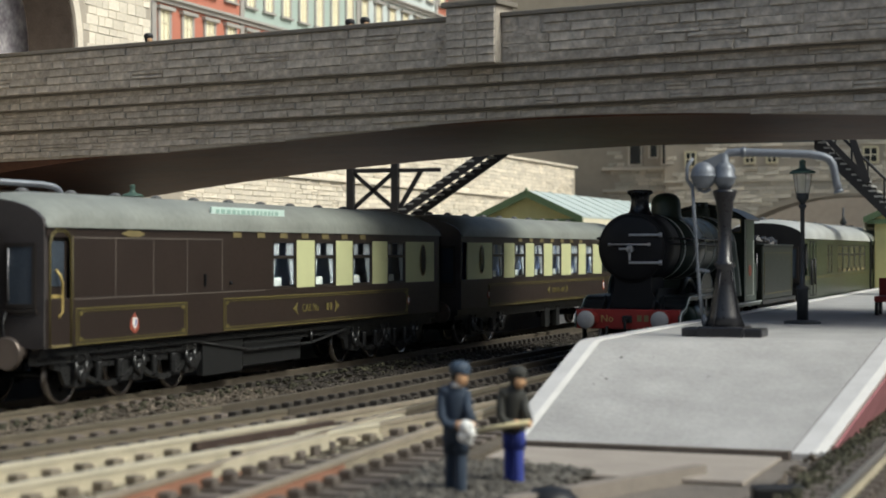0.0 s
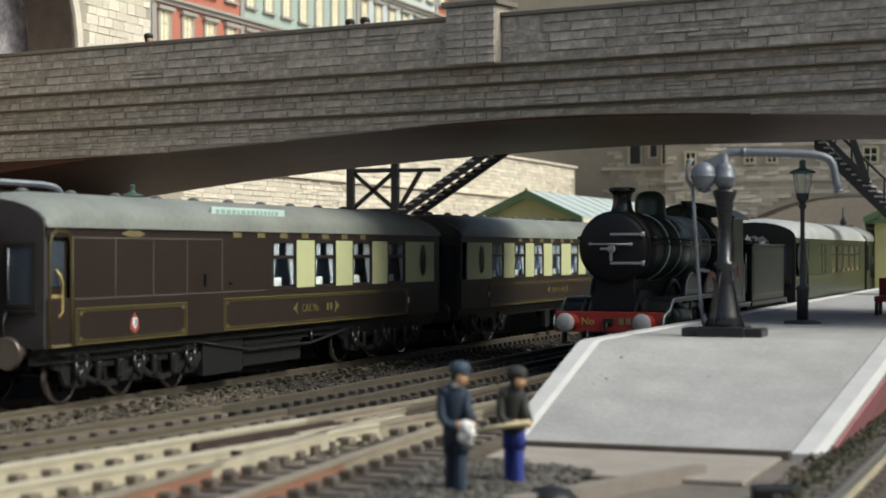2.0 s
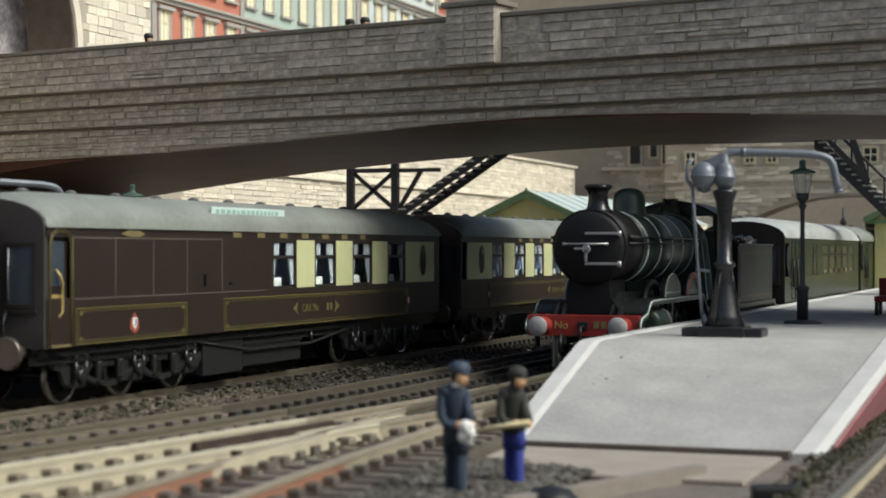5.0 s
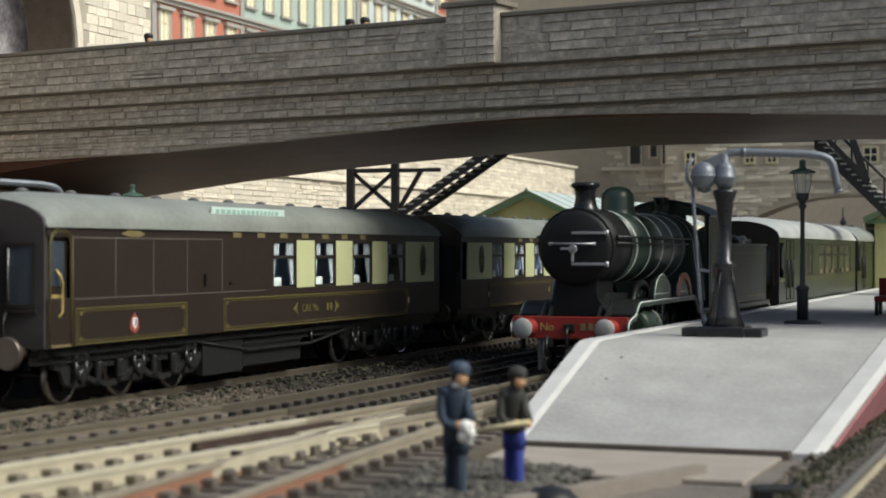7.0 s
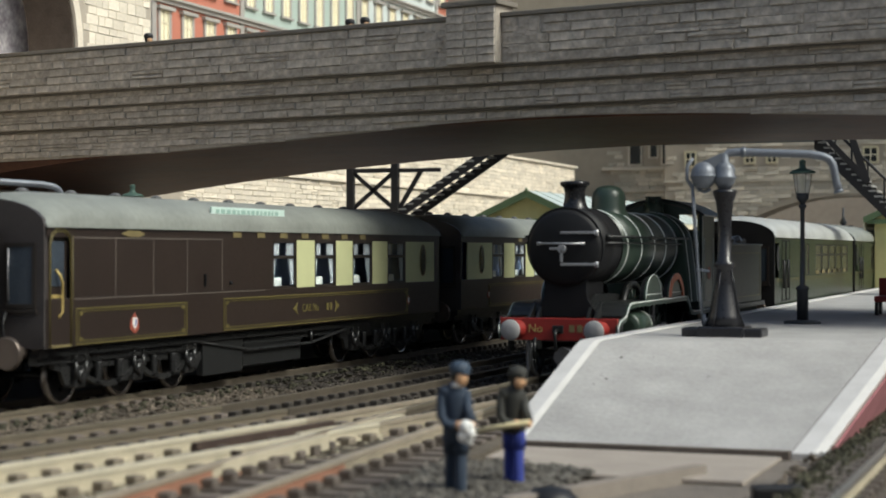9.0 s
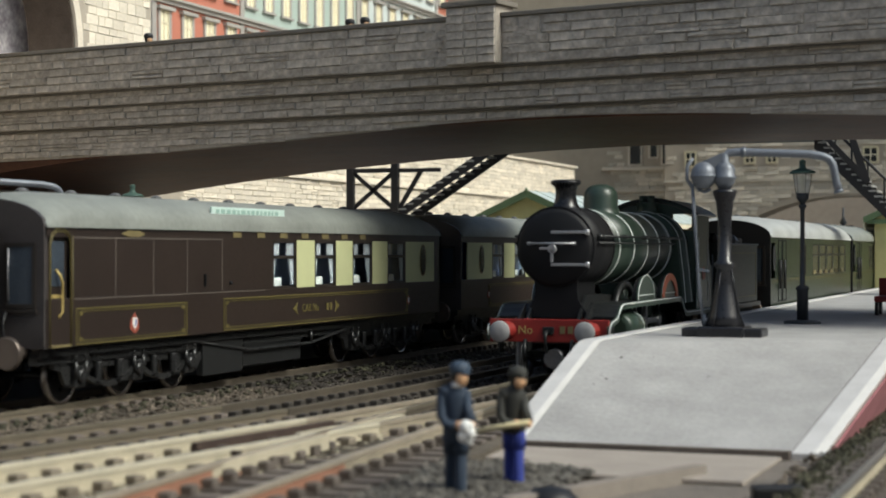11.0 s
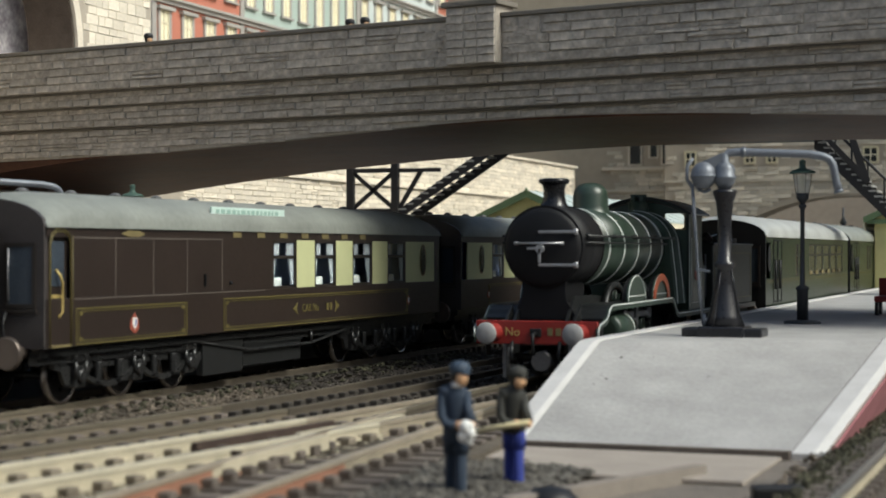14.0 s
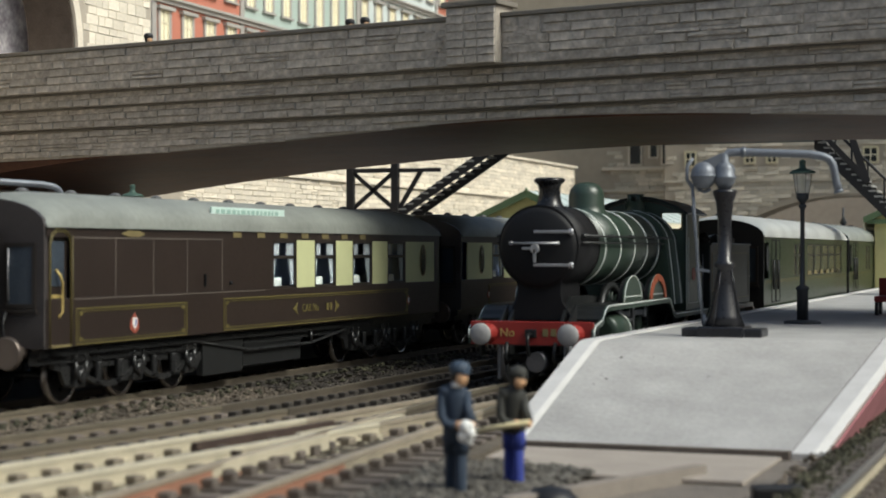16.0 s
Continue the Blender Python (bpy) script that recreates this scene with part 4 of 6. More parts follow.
bm = B()
box(bm, 0.9, 1.08, 8.05, 11.0, 0.16, 0.8, 0.02)
box(bm, 1.08, 1.11, 8.05, 11.0, 0.62, 0.68)
part("equipment_box", bm, "box_grey", dining, "dark grey equipment box")
bm = B()
pipe(bm, [(1.16, 5.9, 0.78), (1.16, 8.2, 0.52), (1.16, 11.4, 0.52), (1.16, 13.7, 0.78)], 0.035, 6)
rod(bm, (1.16, 11.4, 0.52), (1.16, 11.4, 0.8), 0.04, n=6)
part("truss_rod", bm, "underframe", dining)
bm = B()
rod(bm, (1.36, 6.9, 2.0), (1.42, 6.9, 2.0), 0.04)
box(bm, 1.355, 1.4, 5.75, 5.8, 1.95, 2.2)
part("door_handle", bm, "black", dining)
for a, b in win1:
    table(DY + a + 0.45)

win2 = [(2.74, 3.9), (4.94, 6.1), (7.0, 8.1), (9.05, 10.15), (11.3, 12.3), (13.2, 14.2), (15.4, 16.5)]
parlour, _ = coach("umber and cream parlour coach with an oval end window", 19.6, "umber", "cream", 0.5, 19.1, win2, "coach_roof", FOUR, LOW, "dining", "umber and cream coaches")
parlour.matrix_basis = place(TRACK_P, 47.25, 0)
dining_trim(parlour, (), ((2.4, 17.2, 1.0, 1.68),), ((2.4, 1.36, 0.5), (15.6, 1.4, 0.7)), (8.5, 10.9), (5.3, 13.5), 19.6, None)
oval_window(parlour, 1.75)
bm = B()
box(bm, 0.95, 1.12, 9.0, 9.5, 0.1, 0.8, 0.02)
box(bm, 0.95, 1.12, 10.3, 10.7, 0.1, 0.8, 0.02)
part("battery_box", bm, "box_grey", parlour, "dark grey battery box")
for a, b in win2[:5]:
    table(47.25 + a + 0.4)

# ---- green train ----
train = []
win3 = [(5.6, 6.2), (6.45, 7.05)] + [(8.5 + 1.78 * i, 10.1 + 1.78 * i) for i in range(5)]
rolling = []
for i in range(3):
    g, sets = coach("dark green passenger coach with a paler roof", 18.8, "green_coach", "green_coach", 5.5, 18.4, win3, "white_roof" if i == 0 else "coach_roof", FOUR[:1] + [[14.6, 17.2]], 0.0, "green", "green coaches")
    if i:
        tagged(g, "dark green passenger coach with a grey roof")
    bm = B()
    for y0 in (1.35, 2.15):
        gold_frame(bm, 1.352, y0, y0 + 0.7, 1.1, 3.02, 0.05)
        rod(bm, (1.4, y0 + 0.12, 1.5), (1.4, y0 + 0.12, 2.4), 0.035, n=6)
    sheet(bm, ellipse(0.6, 2.45, 0.24, 0.4), 0.012, "X", 1.352)
    part("door_line", bm, "box_grey", g, "luggage compartment doors")
    bm = B()
    box(bm, 1.352, 1.36, 0.2, 18.6, 1.71, 1.722)
    box(bm, 1.352, 1.36, 0.2, 18.6, 1.76, 1.775)
    part("lining", bm, "gold_line", g, "thin yellow lining")
    letters(g, 8.6, 17.2, 1.86, 2.0, 6, 1.352, "gold_dull", 0.45)
    train.append((g, 19.15 + 19.5 * i, sets))

# ---- locomotive ----
loco = thing("steam_locomotive", "dark green express steam locomotive with white-lined boiler bands", "locomotive")
BZ, BR = 2.76, 0.83
lsets = []


def smokebox():
    bm = B()
    rod(bm, (0, 0.98, BZ), (0, 2.6, BZ), BR + 0.015, n=48)
    for y in (2.55,):
        lathe(bm, [(BR + 0.03, -0.02), (BR + 0.035, 0.0), (BR + 0.03, 0.03)], (0, y, BZ), "Y", 48)
    box(bm, -0.4, 0.4, 1.05, 2.6, 1.4, 2.2)
    sheet(bm, [(-0.72, 1.28), (-0.58, 1.5), (-0.48, 1.66), (-0.45, 1.85), (-0.48, 2.15), (0.48, 2.15), (0.45, 1.85), (0.48, 1.66), (0.58, 1.5), (0.72, 1.28)], 0.1, "Y", 1.02)
    sb = part("smokebox", bm, "smokebox", loco, "matt black smokebox")
    bm = B()
    lathe(bm, [(0.02, -0.16), (0.3, -0.14), (0.55, -0.1), (0.72, -0.05), (0.8, -0.015), (0.82, 0.04)], (0, 0.96, BZ - 0.02), "Y", 40)
    door = part("smokebox_door", bm, "smokebox", sb)
    bm = B()
    for z in (BZ + 0.3, BZ - 0.37):
        box(bm, -0.05, 0.7, 0.8, 0.86, z - 0.03, z + 0.03, 0.01)
        rod(bm, (0.72, 0.88, z - 0.06), (0.72, 0.88, z + 0.06), 0.045, n=8)
    part("hinge_strap", bm, "steel", door, "bright steel hinge strap")
    bm = B()
    rod(bm, (-0.55, 0.76, BZ + 0.07), (0.48, 0.76, BZ + 0.07), 0.022, n=8)
    for x in (-0.52, 0.45):
        rod(bm, (x, 0.76, BZ + 0.07), (x, 0.95, BZ + 0.07), 0.04, n=8)
    part("handrail", bm, "steel", door)
    bm = B()
    rod(bm, (0, 0.7, BZ - 0.04), (0, 0.86, BZ - 0.04), 0.09, n=14)
    box(bm, -0.03, 0.03, 0.7, 0.74, BZ - 0.32, BZ - 0.04, 0.008)
    box(bm, -0.27, 0.0, 0.72, 0.76, BZ - 0.06, BZ - 0.01, 0.008)
    part("door_handle", bm, "steel", door)
    bm = B()
    lathe(bm, [(0.4, 3.48), (0.32, 3.57), (0.255, 3.66), (0.225, 3.8), (0.222, 3.95), (0.245, 4.04), (0.3, 4.08), (0.32, 4.1), (0.32, 4.14), (0.29, 4.17), (0.21, 4.18), (0.18, 4.0)], (0, 1.75, 0), n=32)
    part("chimney", bm, "chimney_black", sb, "black lipped chimney")


def boiler():
    bm = B()
    rod(bm, (0, 2.6, BZ), (0, 8.2, BZ), BR, n=48)
    b = part("boiler", bm, "loco_green", loco)
    bm = B()
    def wrapper(y, grow):
        half = [(1.09 + grow, 1.4), (1.06 + grow, 1.8), (1.02 + grow, 2.2), (0.97 + grow, 2.6)]
        arch = [((0.95 + grow) * math.cos(math.pi * i / 24), BZ + (0.89 + grow) * math.sin(math.pi * i / 24)) for i in range(25)]
        ring = half + arch + [(-x, z) for x, z in half[::-1]]
        return [(x, y, z) for x, z in ring]
    rings = loft(bm, [wrapper(8.15, 0), wrapper(9.42, 0)])
    bm.faces.new(rings[0])
    fire = part("firebox", bm, "loco_green", loco, "wide green firebox lined in white")
    for y in (8.45, 9.15):
        bm = B()
        loft(bm, [wrapper(y, 0.0), wrapper(y, 0.008), wrapper(y + 0.05, 0.008), wrapper(y + 0.05, 0.0)])
        part("band_line", bm, "white_line", fire)
    for y in (3.15, 4.42, 5.68, 6.84, 7.98):
        bm = B()
        r = BR + 0.008
        lathe(bm, [(r - 0.012, -0.05), (r, -0.05), (r, 0.05), (r - 0.012, 0.05)], (0, y, BZ), "Y", 48)
        band = part("boiler_band", bm, "loco_green", b, "boiler band edged with a white line")
        bm = B()
        lathe(bm, [(r - 0.012, -0.028), (r + 0.005, -0.028), (r + 0.005, 0.028), (r - 0.012, 0.028)], (0, y - 0.05, BZ), "Y", 48)
        part("band_line", bm, "white_line", band)
    bm = B()
    lathe(bm, [(0.52, 3.42), (0.43, 3.54), (0.395, 3.66), (0.39, 3.9), (0.355, 4.03), (0.27, 4.13), (0.14, 4.18), (0.04, 4.19)], (0, 4.55, 0), n=32)
    part("dome", bm, "loco_green", b, "smooth green steam dome")
    bm = B()
    lathe(bm, [(0.3, 3.5), (0.26, 3.62), (0.24, 3.85), (0.28, 3.88)], (0, 8.95, 0), n=20)
    for x, y in ((-0.11, 8.85), (0.11, 8.85), (-0.11, 9.05), (0.11, 9.05)):
        rod(bm, (x, y, 3.85), (x, y, 4.04), 0.06, n=8)
    box(bm, -0.2, 0.2, 8.92, 8.98, 4.0, 4.06)
    part("safety_valve", bm, "loco_green", b)
    for sx in (-1, 1):
        bm = B()
        rod(bm, (sx * 0.9, 1.1, BZ + 0.22), (sx * 0.92, 8.9, BZ + 0.22), 0.028, n=8)
        rod(bm, (sx * 0.9, 1.1, BZ + 0.08), (sx * 0.9, 8.9, BZ + 0.08), 0.022, n=8)
        for y in (1.3, 3.4, 5.2, 7.0, 8.7):
            rod(bm, (sx * 0.8, y, BZ + 0.22), (sx * 0.93, y, BZ + 0.22), 0.045, n=8)
        part("handrail", bm, "loco_black", b)


FOOT = [(0.45, 0.95), (0.47, 1.12), (0.6, 1.22), (0.85, 1.26), (1.09, 1.31), (1.2, 1.38), (1.3, 1.47), (1.45, 1.55), (1.62, 1.58), (7.0, 1.6), (7.15, 1.54), (7.35, 1.36), (7.5, 1.26), (7.75, 1.22), (11.35, 1.22)]


def frames():
    for sx in (-1, 1):
        x = sx * 1.27
        bm = B()
        low = [(y + (0.1 if 0.9 < y < 1.3 else 0), z - 0.12) for y, z in FOOT]
        sheet(bm, FOOT + low[::-1], 0.05, "X", x - 0.025)
        v = part("valance", bm, "loco_green", loco, "green footplate valance edged in white")
        bm = B()
        pipe(bm, [(x + sx * 0.03, y, z - 0.02) for y, z in FOOT], 0.017, 6)
        part("white_edge", bm, "white_line", v)
    bm = B()
    run = [p for p in FOOT if p[0] > 1.05]
    sheet(bm, run + [(y, z - 0.04) for y, z in run[::-1]], 2.52, "X", -1.26)
    part("footplate", bm, "loco_black", loco)
    bm = B()
    for sx in (-1, 1):
        sheet(bm, [(0.7, 0.6), (0.7, 1.2), (1.3, 1.75), (2.6, 1.75), (11.2, 1.3), (11.2, 0.6)], 0.06, "X", sx * 0.55 - 0.03)
        sheet(bm, [(0.62, 1.26), (1.1, 1.26), (1.1, 1.6)], 0.05, "X", sx * 0.72)
    box(bm, -0.5, 0.5, 1.0, 11, 0.75, 1.0)
    part("main_frame", bm, "loco_black", loco)
    bm = B()
    box(bm, -1.28, 1.27, 0.5, 0.62, 0.8, 1.27, 0.015)
    beam = part("buffer_beam", bm, "red", loco, "bright red buffer beam")
    lettering(beam, "No", 0.24, "gold", place(-0.5, 0.49, 0.97, 0, 90))
    for x0, n in ((0.24, 3),):
        for k in range(n):
            bm = B()
            box(bm, x0 + k * 0.17, x0 + k * 0.17 + 0.11, 0.485, 0.5, 0.98, 1.13)
            part("number_bar", bm, "gold_dull", beam)
    for sx in (-1, 1):
        bm = B()
        lathe(bm, [(0.22, 0.08), (0.2, 0.0), (0.13, -0.15), (0.12, -0.3)], (sx * 0.9, 0.5, 1.03), "Y", 20)
        buf = part("buffer_housing", bm, "red", beam)
        bm = B()
        lathe(bm, [(0.05, -0.02), (0.2, -0.005), (0.22, 0.02), (0.2, 0.06), (0.08, 0.1), (0.08, 0.28)], (sx * 0.9, 0.0, 1.03), "Y", 28)
        part("buffer_head", bm, "buffer_grey", buf, "grey steel buffer head")
        bm = B()
        pipe(bm, [(sx * 0.5, 0.5, 0.85), (sx * 0.5, 0.4, 0.6), (sx * 0.5, 0.45, 0.42)], 0.04, 8)
        part("steam_pipe", bm, "loco_black", beam)
        bm = B()
        sheet(bm, [(0.55, 0.84), (0.75, 0.84), (0.62, 0.15), (0.5, 0.12)], 0.05, "X", sx * 0.68 - 0.02)
        part("guard_iron", bm, "steel_dark", loco)
        bm = B()
        box(bm, sx * 1.12 - 0.12, sx * 1.12 + 0.12, 0.85, 1.15, 0.5, 0.54)
        box(bm, sx * 1.2 - 0.02, sx * 1.2 + 0.02, 0.85, 1.15, 0.5, 1.2)
        part("step", bm, "loco_black", loco)
    bm = B()
    pipe(bm, [(0, 0.45, 1.02), (0, 0.28, 1.0), (0, 0.24, 0.9), (0, 0.3, 0.68), (0, 0.34, 0.6)], 0.035, 8)
    box(bm, -0.12, 0.12, 0.44, 0.5, 0.95, 1.12, 0.02)
    part("coupling_hook", bm, "loco_black", beam)
    bm = B()
    lathe(bm, [(0.2, -0.3), (0.21, -0.1), (0.2, 0.6)], (0.05, 0.95, 0.45), "Y", 16)
    part("bogie_centre", bm, "steel_dark", loco)
    for sx in (-1, 1):
        bm = B()
        lathe(bm, [(0.2, -0.62), (0.3, -0.6), (0.35, -0.55), (0.35, 0.55), (0.3, 0.6), (0.2, 0.62), (0.12, 0.8)], (sx * 1.0, 2.75, 1.02), "Y", 28)
        cyl = part("cylinder", bm, "loco_green", loco, "green outside cylinder lined in white")
        bm = B()
        for y in (3.2,):
            lathe(bm, [(0.34, -0.012), (0.354, -0.012), (0.354, 0.012), (0.34, 0.012)], (sx * 1.0, y, 1.02), "Y", 28)
        part("cylinder_line", bm, "white_line", cyl)
        bm = B()
        rod(bm, (sx * 1.0, 3.5, 1.02), (sx * 1.0, 4.5, 1.0), 0.05, n=8)
        for z in (0.86, 1.18):
            box(bm, sx * 1.0 - 0.05, sx * 1.0 + 0.05, 3.1, 4.6, z - 0.03, z + 0.03)
        box(bm, sx * 1.0 - 0.08, sx * 1.0 + 0.08, 3.5, 3.85, 0.88, 1.16, 0.02)
        box(bm, sx * 1.02 - 0.03, sx * 1.02 + 0.03, 4.55, 4.7, 0.7, 1.5)
        part("slide_bar", bm, "steel_dark", loco)
    # splashers
    for yc, w in ((3.98, 0.8), (6.25, 0.8)):
        for sx in (-1, 1):
            n = 16
            arc = [(yc + w * math.cos(math.pi * i / n), 1.55 + 0.6 * math.sin(math.pi * i / n)) for i in range(n + 1)]
            bm = B()
            sheet(bm, arc, 0.04, "X", min(sx * 1.2, sx * 1.16))
            sp = part("splasher", bm, "loco_green", loco, "rounded green wheel splasher")
            # near-black sheet added for the unlit space behind the splasher
            bm = B()
            sheet(bm, [(yc + (y - yc) * 0.96, 1.55 + (z - 1.55) * 0.92) for y, z in arc], 0.1, "X", min(sx * 1.06, sx * 1.16))
            part("splasher_dark_back", bm, "smokebox", sp)
            bm = B()
            pipe(bm, [(sx * 1.205, yc + (y - yc) * 0.97, 1.58 + (z - 1.55) * 0.93) for y, z in arc], 0.012, 5)
            pipe(bm, [(sx * 1.205, yc - w * 0.9, 1.7), (sx * 1.205, yc + w * 0.9, 1.7)], 0.012, 5)
            part("splasher_line", bm, "white_line", sp)
            if yc > 5:
                bm = B()
                ring = arc + [(yc + (y - yc) * 0.74, 1.55 + (z - 1.55) * 0.74) for y, z in arc[::-1]]
                sheet(bm, ring, 0.02, "X", sx * 1.21)
                part("nameplate", bm, "name_orange", sp, "curved red-orange nameplate")


CAB_RISE = 0.4


def cab_arc(half, z0, n=18):
    """A shallow segment of a circle over the width, from left to right."""
    rad = (half ** 2 + CAB_RISE ** 2) / (2 * CAB_RISE)
    a = math.asin(half / rad)
    return [(rad * math.sin(a * (2 * i / n - 1)), z0 + CAB_RISE - rad + rad * math.cos(a * (2 * i / n - 1))) for i in range(n + 1)]


def cab():
    # front with two spectacle openings, full-height sides, low arched roof
    bm = B()
    box(bm, -1.13, 1.13, 9.4, 9.45, 1.2, 3.22)
    box(bm, -0.56, 0.56, 9.4, 9.45, 3.22, 3.6)
    for sx in (-1, 1):
        box(bm, min(sx * 1.05, sx * 1.13), max(sx * 1.05, sx * 1.13), 9.4, 9.45, 3.22, 3.6)
    sheet(bm, [(-1.13, 3.6)] + cab_arc(1.13, 3.62) + [(1.13, 3.6)], 0.05, "Y", 9.4)
    front = part("cab_front", bm, "loco_green", loco)
    for sx in (-1, 1):
        bm = B()
        for x0, x1, z1, z2 in ((0.54, 0.57, 3.2, 3.6), (1.04, 1.07, 3.2, 3.6), (0.54, 1.07, 3.19, 3.22)):
            box(bm, min(sx * x0, sx * x1), max(sx * x0, sx * x1), 9.38, 9.4, z1, z2)
        part("spectacle", bm, "gold_dull", front, "thin rim of the open cab spectacle")
        bm = B()
        side = [(9.4, 1.2), (9.4, 3.62), (10.95, 3.62), (10.95, 2.75), (11.02, 2.45), (11.15, 2.3), (11.3, 2.3), (11.3, 1.2)]
        sheet(bm, side, 0.05, "X", sx * 1.13 - 0.025)
        cs = part("cab_side", bm, "loco_green", loco, "green cab side lined in white")
        bm = B()
        x = sx * 1.16
        pipe(bm, [(x, 9.46, 1.3), (x, 9.46, 3.58)], 0.012, 5)
        pipe(bm, [(x, 9.7, 3.0), (x, 9.7, 1.39), (x, 10.8, 1.39), (x, 10.8, 3.0)], 0.012, 5)
        part("cab_line", bm, "white_line", cs)
        bm = B()
        rod(bm, (x, 11.35, 1.5), (x, 11.35, 2.6), 0.02, n=6)
        part("handrail", bm, "steel_dark", cs)
        bm = B()
        sheet(bm, ellipse(10.25, 2.1, 0.2, 0.16), 0.012, "X", sx * 1.16)
        part("crest", bm, "crest_red", cs, "small red painted crest")
    bm = B()
    arc = cab_arc(1.24, 3.6)
    inner = [(x * 0.98, z - 0.045) for x, z in arc]
    sheet(bm, arc + inner[::-1], 2.2, "Y", 9.28)
    roof = part("cab_roof", bm, "loco_black", loco, "black arched cab roof")
    bm = B()
    pipe(bm, [(x * 0.9, 9.39, z - 0.1) for x, z in arc], 0.012, 5)
    part("roof_line", bm, "line_grey", roof)
    bm = B()
    box(bm, -1.1, 1.1, 9.45, 11.4, 1.16, 1.22)
    box(bm, -0.8, 0.8, 9.45, 9.9, 1.25, 2.9)
    part("cab_floor", bm, "loco_black", loco)


def tender():
    bm = B()
    box(bm, -1.27, 1.27, 11.75, 17.3, 1.2, 2.84, 0.04)
    box(bm, -1.31, 1.31, 11.75, 17.3, 2.82, 2.88, 0.02)
    td = part("tender", bm, "loco_green_dull", loco, "dull dark green tender with a flared top edge")
    bm = B()
    rng = random.Random(4)
    for k in range(60):
        x, y, z, s = rng.uniform(-1, 1), rng.uniform(12.2, 16), rng.uniform(2.82, 2.95), rng.uniform(0.12, 0.24)
        bmesh.ops.create_icosphere(bm, subdivisions=1, radius=s, matrix=Matrix.Translation((x, y, z)) @ Euler((k, k * 2, k * 3)).to_matrix().to_4x4())
    coal = part("coal", bm, "coal", td)
    tagged(coal, kind="stuff")
    bm = B()
    gold_frame(bm, 1.275, 11.95, 17.0, 1.38, 2.62, 0.014)
    part("tender_line", bm, "gold_line", td)
    bm = B()
    box(bm, -1.3, 1.3, 11.6, 17.7, 1.08, 1.2)
    for sx in (-1, 1):
        box(bm, sx * 1.05 - 0.05, sx * 1.05 + 0.05, 11.8, 17.5, 0.55, 1.08)
    part("tender_frame", bm, "loco_black", td)
    bm = B()
    rod(bm, (0, 10.8, 1.0), (0, 11.7, 1.0), 0.1)
    rod(bm, (0, 17.3, 1.0), (0, 19.1, 1.0), 0.07)
    part("drawbar", bm, "steel_dark", loco)


smokebox()
boiler()
frames()
cab()
tender()
for y, r, sp in ((1.15, 0.5, 8), (2.95, 0.5, 8), (3.95, 1.0, 18), (6.2, 1.0, 18), (9.3, 0.6, 10)):
    lsets.append((wheelset(loco, y, r, 0.0, sp, 0.7, "loco_black" if r > 0.8 else "steel_dark", "loco_green" if r > 0.8 else "loco_black"), r))
for y in (12.6, 14.6, 16.6):
    lsets.append((wheelset(loco, y, 0.6, 0.0, 0), 0.6))
coupling = []
for sx in (-1, 1):
    bm = B()
    box(bm, sx * 0.84 - 0.03, sx * 0.84 + 0.03, 3.75, 6.4, -0.07, 0.07, 0.02)
    for y in (3.95, 6.2):
        rod(bm, (sx * 0.78, y, 0), (sx * 0.92, y, 0), 0.12, n=12)
    coupling.append(part("coupling_rod", bm, "steel", loco, "bright steel coupling rod"))
train.insert(0, (loco, 0.0, lsets))

